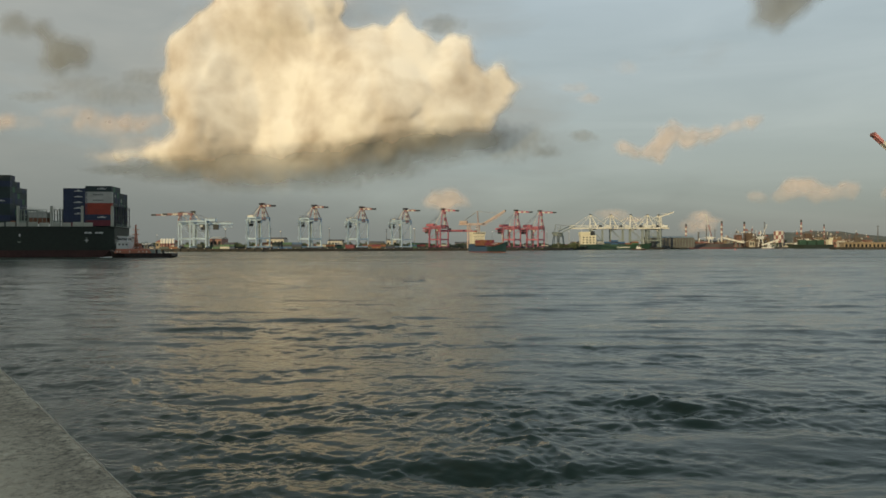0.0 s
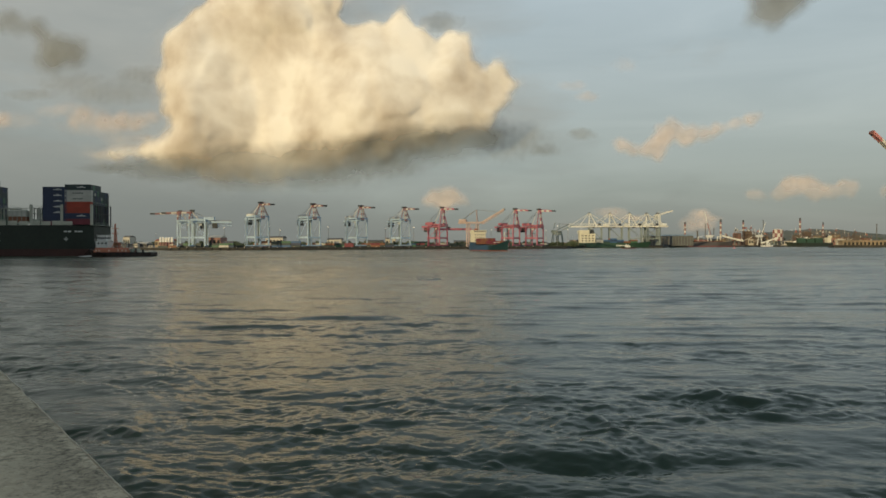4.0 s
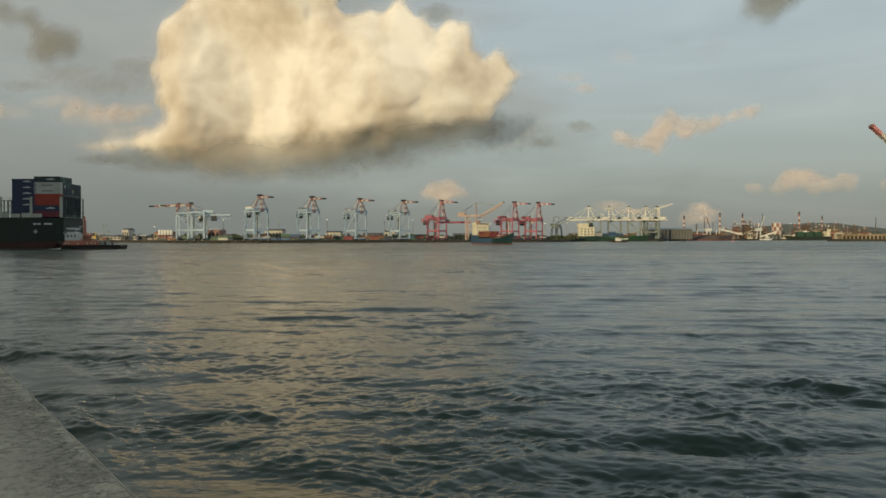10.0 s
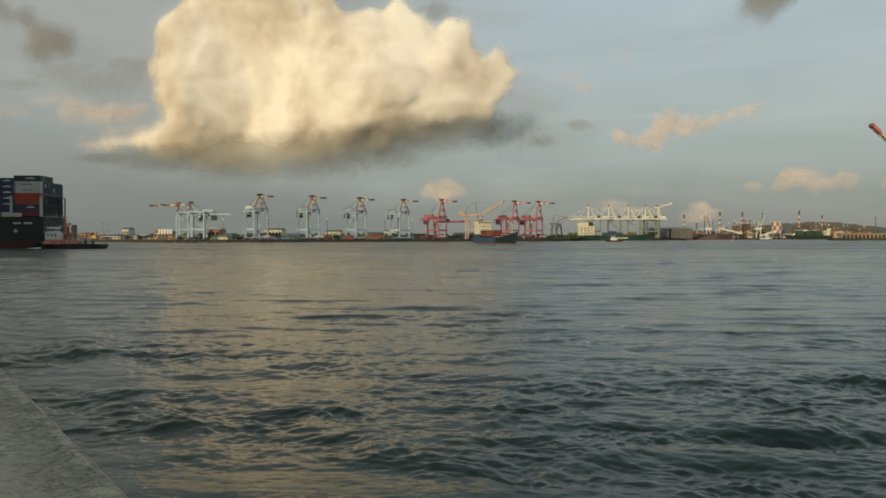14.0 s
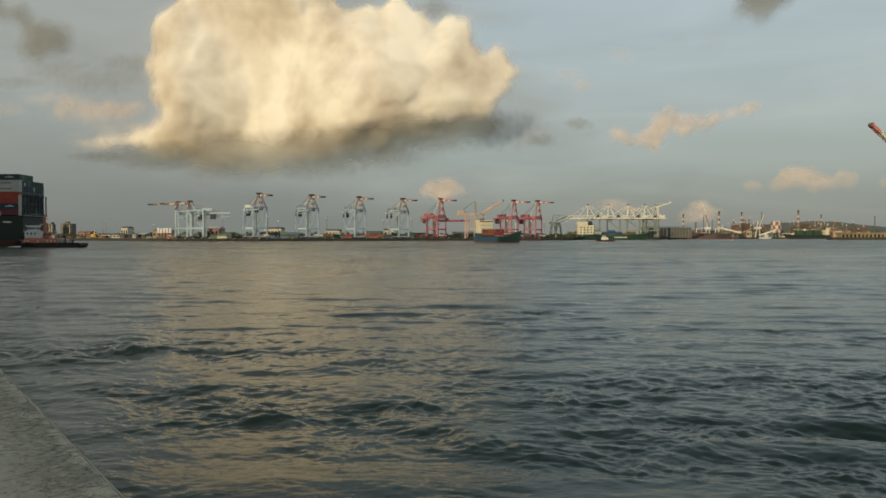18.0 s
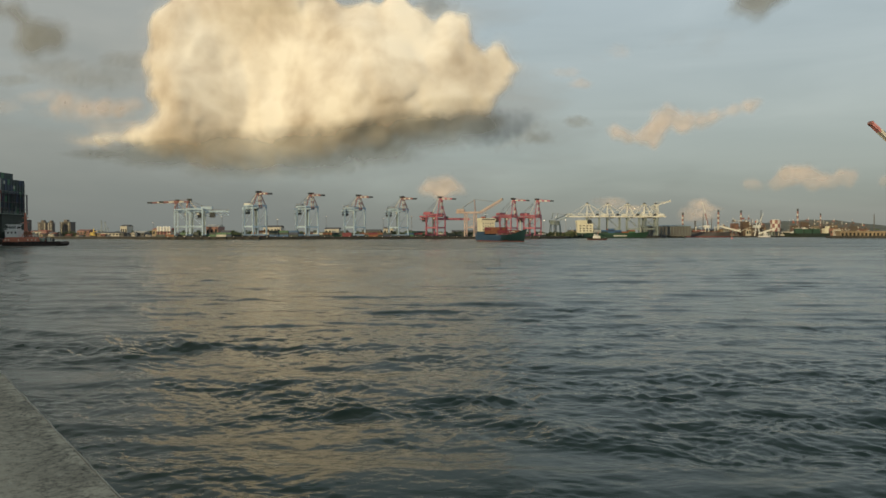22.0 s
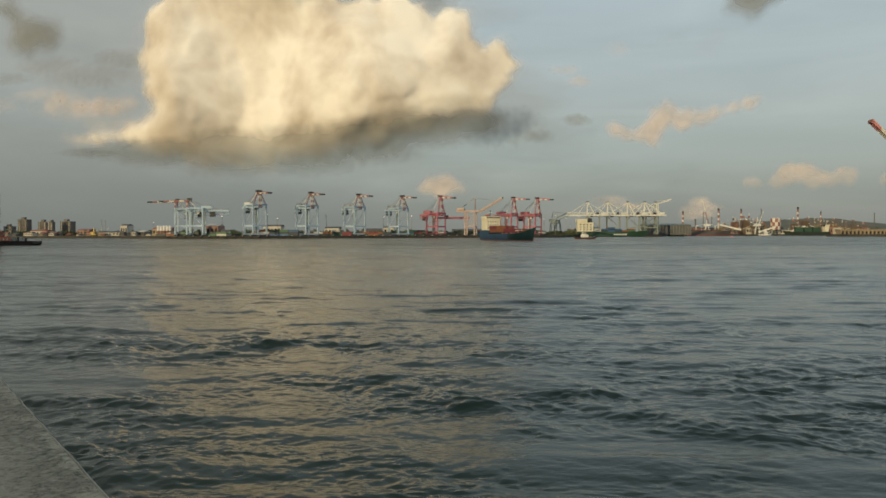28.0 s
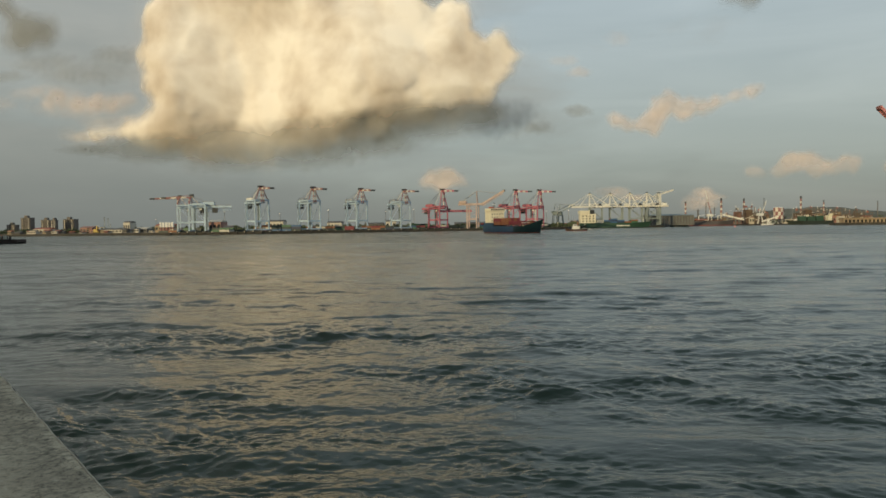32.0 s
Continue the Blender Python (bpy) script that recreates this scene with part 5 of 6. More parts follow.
def tugboat():
    th = thing("tugboat", pose(-131.6, 352, 0, 0, 0, 180), "tugboat with black hull, orange deckhouse and white wheelhouse", "boat")
    ship_hull(th, 38, 10.5, 2.2, "hull_tug", "rubber", 0.5, 2.0)
    P("bulwark", th, M["orange"], box, 13, 35, 3.4, 3.7, 2.2, 3.3)
    P("bulwark", th, M["orange"], box, 13, 35, -3.7, -3.4, 2.2, 3.3)
    P("deckhouse", th, M["orange"], box, 14, 34.5, -3.3, 3.3, 2.2, 4.5, bevel=0.2)
    w = P("wheelhouse", th, M["white"], box, 26.5, 34.0, -3.4, 3.4, 4.5, 8.0, bevel=0.25)
    P("upper_bridge", th, M["white"], box, 27.5, 33.2, -2.8, 2.8, 8.0, 10.9, bevel=0.3)
    for x in (27.8, 28.9, 30.0, 31.1, 32.2):
        P("window", th, M["glass"], box, x, x + 0.8, 2.76, 2.86, 8.9, 10.1)
    for y in (-2.0, -0.7, 0.6, 1.9):
        P("window", th, M["glass"], box, 27.42, 27.52, y - 0.4, y + 0.4, 8.9, 10.1)
    P("bridge_wing", th, M["white"], box, 26.2, 34.4, -3.7, 3.7, 7.9, 8.15)
    for x in np.linspace(26.4, 34.2, 7):
        P("wing_post", th, M["white"], beam, (x, 3.6, 8.15), (x, 3.6, 9.1), 0.09)
    P("wing_rail", th, M["white"], beam, (26.4, 3.6, 9.1), (34.2, 3.6, 9.1), 0.09)
    for x, z in ((20.2, 9.0), (24.8, 9.0)):              # braces of the aft gantry mast
        P("mast_brace", th, M["orange"], beam, (x, 1.8, 4.5), (23.4, 0, z), 0.3)
        P("mast_brace", th, M["orange"], beam, (x, -1.8, 4.5), (23.4, 0, z), 0.3)
    P("aft_gantry", th, M["lash"], beam, (17.5, -2.4, 4.5), (17.5, -2.4, 8.0), 0.3)
    P("aft_gantry", th, M["lash"], beam, (17.5, 2.4, 4.5), (17.5, 2.4, 8.0), 0.3)
    P("aft_gantry", th, M["lash"], beam, (17.5, -2.4, 8.0), (17.5, 2.4, 8.0), 0.3)
    for x in (27.2, 29.4, 31.6):
        P("window", w, M["glass"], box, x, x + 0.9, 3.36, 3.46, 6.4, 7.3)
    P("roof", th, M["white"], box, 27.2, 33.6, -3.1, 3.1, 10.9, 11.15)
    P("funnel", th, M["box_brown"], box, 21.0, 23.4, 1.2, 2.6, 4.5, 7.4, bevel=0.3)
    P("funnel", th, M["box_brown"], box, 21.0, 23.4, -2.6, -1.2, 4.5, 7.4, bevel=0.3)
    P("mast", th, M["orange"], beam, (24.2, 0, 5), (23.6, 0, 17), 0.7)
    P("mast", th, M["orange"], beam, (22.4, 0, 5), (23.4, 0, 15), 0.5)
    for z, hw in ((12, 1.6), (14.5, 1.1)):
        P("crosstree", th, M["orange"], beam, (21.6, 0, z), (25.6, 0, z), 0.3)
    for x in (15.2, 17.4, 19.8, 25.4, 31.2, 33.0):
        P("porthole", th, M["cream"], box, x, x + 0.7, 3.66, 3.76, 2.7, 3.6)
    for x in (8.4, 11.6, 13.2):
        P("deck_locker", th, M["lash" if x > 9 else "lash_pale"], box, x - 0.6, x + 0.7, 1.6, 3.2, 2.2, 4.2, bevel=0.1)
    for x in range(15, 34, 2):
        P("rail_post", th, M["white"], beam, (x, 3.2, 4.5), (x, 3.2, 5.5), 0.1)
    P("rail", th, M["white"], beam, (15, 3.2, 5.5), (26.4, 3.2, 5.5), 0.1)
    P("radar", th, M["white"], box, 25.6, 26.1, -1.5, 1.5, 11.5, 11.8)
    for y in (-1.0, 1.0):
        P("bow_wave", th, M["white"], rod, (38.6, y, 0.1), (44.5, y * 2.6, 0.05), 0.55, 0.15, 10)
    P("winch", th, M["dark_steel"], rod, (10, -1.5, 3.2), (10, 1.5, 3.2), 1.0, seg=14)
    P("tow_hook", th, M["dark_steel"], box, 6.5, 7.3, -0.6, 0.6, 2.2, 3.8)
    for i in range(7):
        P("tyre_fender", th, M["rubber"], rod, (4 + 4 * i, 5.0, 1.5), (4 + 4 * i, 5.35, 1.5), 0.7, seg=12)
    P("fender", th, M["rubber"], box, 0.5, 24, 5.0, 5.4, 1.9, 2.3)
    th.scale = (0.80, 0.85, 0.94)
    return th


def feeder_ship():
    th = thing("feeder_ship", pose(50, 640, 0, 0, 0, -65), "blue feeder container ship with shade-darkened teal bow and cream superstructure", "ship")
    ship_hull(th, 82, 13, 5.4, "hull_blue", "boot_red", 0.5, 4.6, "bow_shade_teal")
    P("poop", th, M["hull_blue"], box, 1.5, 18, -5.8, 5.8, 5.3, 8.2)
    s = P("superstructure", th, M["cream"], box, 5, 15, -6.2, 6.2, 8.2, 17.2, bevel=0.2)
    b = P("bridge", th, M["cream"], box, 6, 15.3, -7, 7, 17.2, 19.8, bevel=0.2)
    for i in range(8):
        P("window", b, M["glass"], box, 15.28, 15.36, -6.2 + 1.6 * i, -5.0 + 1.6 * i, 18.2, 19.3)
    for z in (9.6, 12.2, 14.8):
        for i in range(5):
            P("window", s, M["glass"], box, 14.98, 15.06, -5 + 2.2 * i, -4.3 + 2.2 * i, z, z + 0.9)
    P("funnel", th, M["boot_red"], box, 2.2, 5, -1.8, 1.8, 14, 21.5, bevel=0.3)
    P("mast", th, M["dark_steel"], beam, (9, 0, 19.8), (9, 0, 25), 0.4)
    P("radar", th, M["white"], box, 8.6, 9.4, -1.6, 1.6, 23, 23.3)
    P("foremast", th, M["cream"], beam, (75, 0, 9), (75, 0, 17), 0.4)
    P("deck", th, M["deck"], box, 16, 70, -5.6, 5.6, 6.2, 6.5)
    rng = random.Random(4)
    for x in (23.5, 36.5, 49.5, 61):
        for r in range(4):
            for j in range(2 if x < 40 else 1):
                container(th, pose(x, -3.7 + 2.47 * r, 6.5 + 2.6 * j), rng.choice(("box_brown", "box_brown", "box_maroon", "box_brown", "box_navy" if x > 40 else "box_maroon")))
    P("name_bar", th, M["mark_white"], beam, (66, -6.35, 7.6), (71.5, -5.5, 7.8), 0.25, 0.5)
    P("name_bar", th, M["mark_white"], beam, (72.2, -5.2, 7.9), (74.4, -4.5, 8.0), 0.25, 0.5)
    P("hatch_coaming", th, M["deck"], box, 17, 68, -5.0, 5.0, 6.4, 6.49)
    return th


def pilot_boat():
    th = thing("pilot_boat", pose(200, 800, 0, 0, 0, 180), "small harbour boat with white cabin and dark brown hull", "boat")
    ship_hull(th, 20, 5.5, 1.8, "hull_tug", "hull_maroon", 0.5, 1.2)
    w = P("cabin", th, M["white"], box, 7, 14, -2, 2, 1.8, 4.4, bevel=0.2)
    P("wheelhouse", th, M["white"], box, 9.5, 13, -1.7, 1.7, 4.4, 6.4, bevel=0.2)
    P("window", th, M["glass"], box, 10, 12.6, -1.74, 1.74, 5.2, 6.0)
    P("mast", th, M["orange"], beam, (9.2, 0, 4.4), (8.8, 0, 9), 0.25)
    P("rail", th, M["white"], box, 1, 6.5, 2.2, 2.3, 2.4, 2.5)
    return th


def moored_ship(k, d, L, B, D, paint, boot, boot_z, house, house_at, label, boxes=0, house_size=(12, 22), turn=0, sheer=2.5, gear=False):
    th = thing("moored_ship", pose(across(k, d), d, 0, 0, 0, turn), label, "ship", "moored ships")
    ship_hull(th, L, B, D, paint, boot, boot_z, sheer)
    w, h = house_size
    s = P("superstructure", th, M[house], box, house_at, house_at + w, -B * 0.42, B * 0.42, D, D + h * 0.72, bevel=0.3)
    b = P("bridge", th, M[house], box, house_at - 1.5, house_at + w * 0.6, -B * 0.46, B * 0.46, D + h * 0.72, D + h, bevel=0.3)
    for j in range(3):
        for i in range(4):
            P("window", s, M["glass"], box, house_at + w * (0.12 + 0.22 * i), house_at + w * (0.22 + 0.22 * i), -B * 0.42 - 0.06, -B * 0.42 + 0.1, D + h * (0.12 + 0.2 * j), D + h * (0.2 + 0.2 * j))
    P("funnel", th, M["dark_steel"], box, house_at + w * 0.7, house_at + w * 0.95, -2, 2, D + h * 0.72, D + h * 1.05, bevel=0.3)
    P("mast", th, M["white"], beam, (house_at + 3, 0, D + h), (house_at + 3, 0, D + h + 6), 0.4)
    P("foremast", th, M["white"], beam, (L * 0.93, 0, D), (L * 0.93, 0, D + 10), 0.4)
    rng = random.Random(int(k))
    for i in range(boxes):
        for j in range(rng.randint(1, 3)):
            x = house_at + w + 8 + 12.6 * i
            if x < L * 0.86:
                for y in (-B * 0.32, 0, B * 0.32):
                    container(th, pose(x, y, D + 2.6 * j), rng.choice(YARD))
    if gear:
        for i in range(3):
            x = L * (0.3 + 0.2 * i)
            P("deck_crane", th, M["crane_white"], beam, (x, 0, D), (x, 0, D + 13), 1.4)
            P("deck_jib", th, M["crane_white"], beam, (x, 0, D + 12), (x + 16, 0, D + 15), 0.8)
            P("hatch", th, M["hull_green" if turn else "deck"], box, x - 9, x + 9, -B * 0.35, B * 0.35, D, D + (12.0 if turn else 3.0) - 1.2 * (i % 2))
    return th


liner = container_ship()
tug = tugboat()
feeder = feeder_ship()
launch = pilot_boat()
green_ship = moored_ship(1018, 1325, 132, 20, 9.5, "hull_green", "hull_black", 1.2, "cream", 6, "moored dark green ship with a tall cream superstructure", 8, (28, 23))
moored_ship(1000, 1240, 34, 9, 5.0, "hull_black", "hull_black", 1.0, "facade_ochre", 8, "moored dark coaster with ochre deckhouse", 0, (14, 9))
moored_ship(1209, 1700, 112, 18, 12, "hull_slate", "hull_maroon", 3.6, "crane_grey", 6, "moored grey bulk carrier with a maroon waterline", 0, (14, 9), gear=True)
moored_ship(1470, 1850, 112, 17, 10, "hull_black", "hull_black", 1.0, "cream", 4, "moored black cargo ship with green hatches", 0, (10, 18), turn=180, gear=True)
moored_ship(1184, 1500, 36, 7, 3.0, "white", "hull_black", 0.6, "white", 8, "small white moored launch", 0, (12, 5))
moored_ship(1345, 1780, 30, 8, 3.5, "white", "hull_maroon", 0.8, "white", 14, "small white moored tug", 0, (8, 9))

for i in range(9):                                       # lettering on the green hull, as plain bars
    P("name_bar", green_ship, M["mark_white"], box, 71 + 2.7 * i, 73 + 2.7 * i, -10.06, -9.8, 3.2, 5.4)


def jetty():
    th = thing("jetty", pose(across(1491, 1115), 1115, 0, 0, 0, -6), "long beige concrete jetty shed with a row of openings", "jetty")
    P("deck", th, M["quay_wall"], box, -14, 190, 0, 20, 0.4, 4.2)
    P("wall", th, M["facade_ochre"], box, 0, 190, 3.0, 18, 4.2, 10.4)
    P("roof", th, M["facade_ochre"], box, -1.5, 191, 0.5, 19, 10.4, 11.4)
    for i in range(33):
        x = 1 + 5.8 * i
        P("pillar", th, M["facade_ochre"], box, x - 0.7, x + 0.7, 0.9, 2.2, 4.2, 10.4)
        P("opening", th, M["glass"], box, x + 1.2, x + 4.6, 2.9, 3.1, 4.4, 8.6)
    for i in range(16):
        P("pile", th, M["quay_wall"], rod, (-12 + 12.5 * i, 1.5, -3), (-12 + 12.5 * i, 1.5, 1), 0.7, seg=10)


jetty()


def conveyor(k, d, length, z0, z1, turn=0):
    th = thing("conveyor", pose(across(k, d), d, 3.5, 0, 0, turn), "inclined pale coal conveyor gallery on trestles", "conveyor", "conveyors")
    P("gallery", th, M["crane_white"], beam, (0, 0, z0), (length, 0, z1), 4, 4)
    for i in range(1, 5):
        f = i / 5
        x, z = length * f, z0 + (z1 - z0) * f
        P("trestle", th, M["crane_grey"], beam, (x - 2, 0, 0), (x, 0, z - 2), 0.9)
        P("trestle", th, M["crane_grey"], beam, (x + 2, 0, 0), (x, 0, z - 2), 0.9)


conveyor(1277, 1950, 56, 26, 12)
conveyor(1345, 1950, 46, 6, 20)
conveyor(1402, 1980, 40, 8, 22)


def portal_unloader(k, d, tip=(16, 62), slim=1.0):
    th = thing("ship_unloader", pose(across(k, d), d, 3.5), "pale grey ship unloader with a raised boom", "crane", "unloaders")
    for sx in (-7, 7):
        P("leg", th, M["house_white"], beam, (sx, 0, 0), (sx * 0.5, 0, 22), 2.0)
    P("house", th, M["house_white"], box, -9, 8, -4, 4, 22, 29, bevel=0.4)
    P("boom", th, M["house_white" if slim == 1 else "stripe_red"], beam, (4, 0, 27), (4 + (tip[0] - 4) * 0.55, 0, 27 + (tip[1] - 27) * 0.55), 1.5 * slim)
    P("boom_tip", th, M["house_white"], beam, (4 + (tip[0] - 4) * 0.55, 0, 27 + (tip[1] - 27) * 0.55), (tip[0], 0, tip[1]), 1.3 * slim)
    P("mast", th, M["house_white"], beam, (-2, 0, 29), (0, 0, 46), 1.3)
    P("tie", th, M["cable"], rod, (0, 0, 46), (tip[0] * 0.8, 0, tip[1] * 0.88), 0.3)
    return th


portal_unloader(1343, 1960)
portal_unloader(1254, 1990, (-13, 92), 1.25)

plant_rng = random.Random(21)
for k, d, w, h, wall, roof in ((1228, 2000, 46, 20, "facade_grey", "roof_grey"), (1243, 1960, 30, 13, "facade_pale", "roof_red"), (1262, 2020, 34, 17, "facade_grey", "roof_grey"),
                               (1290, 2040, 40, 15, "facade_ochre", "roof_grey"), (1318, 2030, 30, 20, "brick_tan", "roof_red"), (1332, 2000, 26, 18, "facade_pale", "roof_red"),
                               (1356, 2030, 22, 14, "facade_ochre", "roof_grey"), (1393, 2010, 30, 12, "facade_pale", "roof_grey"), (1425, 2060, 34, 25, "facade_grey", "roof_red"),
                               (1442, 2050, 30, 24, "facade_grey", "roof_red"), (1472, 2000, 26, 19, "facade_pink", "roof_red"), (1488, 1990, 24, 18, "facade_pale", "roof_red"),
                               (1505, 2010, 36, 14, "facade_ochre", "roof_grey"), (1530, 2020, 30, 20, "facade_pink", "roof_grey"), (1555, 2030, 40, 12, "facade_pale", "roof_grey")):
    shed("plant_building", k, d, w, 30, h, wall, roof, "power station block of weathered %s" % M[wall].name.replace("_", " "), rise=plant_rng.uniform(0.5, 4), bays=max(3, int(w / 6)))


def boiler_house(k, d, w, h, seed):
    """Open steelwork with floors, braces, drums and pipes, as at a power station."""
    rng = random.Random(seed)
    th = thing("boiler_house", pose(across(k, d), d, 3.5), "brown open steelwork boiler house with drums and pipes", "industrial plant", "boiler houses")
    floors = max(3, int(h / 7))
    P("core", th, M[rng.choice(("plant_steel", "plant_steel", "brick_tan", "facade_pink", "facade_ochre"))], box, -w * 0.36, w * 0.36, 4, 20, 0, h * rng.uniform(0.7, 0.9))
    for i in range(4):
        x = -w / 2 + w * i / 3
        P("column", th, M["plant_steel"], beam, (x, 0, 0), (x, 0, h), 1.0)
    for j in range(1, floors + 1):
        z = h * j / floors
        P("floor", th, M["plant_steel"], box, -w / 2 - 0.8, w / 2 + 0.8, -0.8, 5, z - 0.5, z)
        i = rng.randrange(3)
        P("brace", th, M["plant_steel"], beam, (-w / 2 + w * i / 3, 0, z - h / floors), (-w / 2 + w * (i + 1) / 3, 0, z), 0.6)
        P("panel", th, M[rng.choice(("house_white", "stripe_red", "facade_grey", "facade_pale", "plant_steel"))], box, -w / 2 + w * i / 3 + 0.8, -w / 2 + w * i / 3 + w / 3 * rng.uniform(0.5, 0.95), 1.0, 1.6, z - h / floors + 0.6, z - h / floors + rng.uniform(2, 5))
    for i in range(3):
        x = rng.uniform(-w * 0.4, w * 0.4)
        r = rng.uniform(1.2, 2.6)
        P("drum", th, M[rng.choice(("facade_grey", "stripe_red", "roof_red", "facade_pale"))], rod, (x, 2, h), (x, 2, h + rng.uniform(2.5, 6)), r, r * 0.8, 12)
    x = rng.uniform(-w * 0.4, w * 0.4)
    P("vent_stack", th, M["stripe_white"], rod, (x, 6, h), (x, 6, h + rng.uniform(6, 12)), 0.7, 0.6, 8)
    P("duct", th, M["facade_pale"], beam, (-w * 0.5, -1.6, h * 0.3), (w * 0.5, -1.6, h * rng.uniform(0.35, 0.6)), 1.6)
    return th


for i, (k, w, h) in enumerate(((1306, 24, 29), (1324, 28, 34), (1340, 20, 27), (1356, 18, 22), (1412, 22, 26), (1430, 26, 31), (1450, 24, 28), (1466, 20, 25),
                               (1482, 24, 29), (1500, 22, 23), (1517, 24, 26), (1534, 22, 20), (1284, 22, 20))):
    boiler_house(k, 1985 + (i * 17) % 30, w, h * 1.36, 50 + i)


# ---- clouds ----
def cloud(name, lobes, d, label, material, step, depth, edge, seed, crisp=1.0, blur=3, shells=((0.1, 0.62),)):
    """A cloud body with real bulges, built of lobes (bearing mark, marks above the horizon, half width, half height), thinning to its rim."""
    ks = [l[0] - l[2] * 1.5 for l in lobes], [l[0] + l[2] * 1.5 for l in lobes]
    hs = [l[1] - l[3] * 1.6 for l in lobes], [l[1] + l[3] * 1.6 for l in lobes]
    k0, k1, h0, h1 = min(ks[0]), max(ks[1]), min(hs[0]), max(hs[1])
    nx, ny = int((k1 - k0) / step) + 1, int((h1 - h0) / step) + 1
    K, Hh = np.meshgrid(np.linspace(k0, k1, nx), np.linspace(h0, h1, ny))
    size = max(l[3] for l in lobes)
    w = size * 0.55
    kw = K + crisp * (w * 0.13 * fbm(K / w, Hh / w, seed, 4, 0.55))
    hw = Hh + crisp * (w * 0.13 * fbm(K / w + 9, Hh / w + 4, seed + 20, 4, 0.55))
    m = np.full_like(K, -9.0)
    bulge = np.zeros_like(K)
    for ck, ch, rx, ry in lobes:
        e = 1 - ((kw - ck) / rx) ** 2 - ((hw - ch) / ry) ** 2
        m = np.maximum(m, e * min(1.0, ry / (0.4 * size)) ** 0.7)
        bulge += (min(rx, ry) * np.sqrt(np.clip(e, 0, 1))) ** 5
    bulge = bulge ** 0.2
    puff = -fbm(kw / (0.42 * size), hw / (0.42 * size), seed + 40, 4, 0.5, True)
    swell = fbm(K / (0.9 * size), Hh / (0.9 * size), seed + 60, 2, 0.5)
    rim = np.clip(m * 2.5, 0, 1)
    relief = bulge * depth + rim * size * (0.19 * swell + 0.04 * (puff + 1.0))
    relief = np.maximum(relief, 0) * np.clip((m + 0.12) / 0.3, 0, 1) ** 0.6
    for i in range(blur):
        relief[1:-1, 1:-1] = (relief[1:-1, 1:-1] * 2 + relief[:-2, 1:-1] + relief[2:, 1:-1] + relief[1:-1, :-2] + relief[1:-1, 2:]) / 6
    mm = m + 0.11 * puff + 0.02
    lo = np.interp(Hh, [h0, h0 + 0.4 * (h1 - h0), h0 + 0.6 * (h1 - h0), h1], [edge[0], edge[0] * 0.6 + edge[1] * 0.4, edge[1], edge[1]])
    cut = np.clip(np.minimum(np.minimum(K - k0, k1 - K), np.minimum(Hh - h0, h1 - Hh)) / (4 * step), 0, 1)
    s = d / 1279.4
    ck, ch = (k0 + k1) / 2, (h0 + h1) / 2
    pieces, body, cover = [], [], []

    def sheet(depth_m, dens, most):
        g = (d - depth_m) / d                            # each point lies out along its own bearing
        co = np.stack([(K - 784) * s * g - (ck - 784) * s, -depth_m, (Hh * g - ch) * s], -1)
        piece, used = kept(grid_mesh("sheet", co, nx, ny), dens.ravel() > -0.75)
        pieces.append(piece), body.append(dens.ravel()[used]), cover.append(np.full(len(used), most))
    for j, (swell_out, most) in enumerate(shells):
        dens = np.clip((mm + swell_out) / (lo * (1 + 0.7 * j)), -1, 1.6)
        dens = np.minimum(dens, cut * 3 - 1)
        sheet((relief + 0.06 * size * j) * s, dens, most)
        for i in range(8):
            relief[1:-1, 1:-1] = (relief[1:-1, 1:-1] + relief[:-2, 1:-1] + relief[2:, 1:-1] + relief[1:-1, :-2] + relief[1:-1, 2:]) / 5
    me = mesh_from(name, pieces, material)
    for key, values in (("cloud_body", body), ("cloud_cover", cover)):
        me.attributes.new(key, "FLOAT", "POINT").data.foreach_set("value", np.concatenate(values).astype(np.float32))
    ob = new(name, me)
    ob.location = ((ck - 784) * s, d, 4.8 + ch * s)
    return tagged(ob, label, "cloud", kind="structure")


def softened(a, n):
    for i in range(n):
        p = np.pad(a, 1, mode="edge")
        a = (p[1:-1, 1:-1] * 2 + p[:-2, 1:-1] + p[2:, 1:-1] + p[1:-1, :-2] + p[1:-1, 2:]) / 6
    return a


def blurred(a, r):
    """A wide blur: three running means over 2 r + 1 cells, both ways."""
    r = max(1, int(r))
    for i in range(3):
        for axis in (0, 1):
            pad = [(r + 1, r) if x == axis else (0, 0) for x in (0, 1)]
            c = np.cumsum(np.pad(a, pad, mode="edge"), axis)
            n = a.shape[axis]
            hi, lo = (c[2 * r + 1:2 * r + 1 + n], c[:n]) if axis == 0 else (c[:, 2 * r + 1:2 * r + 1 + n], c[:, :n])
            a = (hi - lo) / (2 * r + 1)
    return a


def grown_mask(a):
    p = np.pad(a, 1)
    return p[1:-1, 1:-1] | p[:-2, 1:-1] | p[2:, 1:-1] | p[1:-1, :-2] | p[1:-1, 2:]


def depth_inside(mask, step, close, reach):
    """How deep each cell lies inside the mask, gaps closed, or, negative, how far outside."""
    for i in range(close):
        mask = grown_mask(mask)
    for i in range(close):
        mask = ~grown_mask(~mask)
    deep, a, b = np.zeros(mask.shape), mask, ~mask
    for i in range(reach):
        deep += step * (a.astype(float) - b)
        a, b = ~grown_mask(~a), ~grown_mask(~b)
    return deep


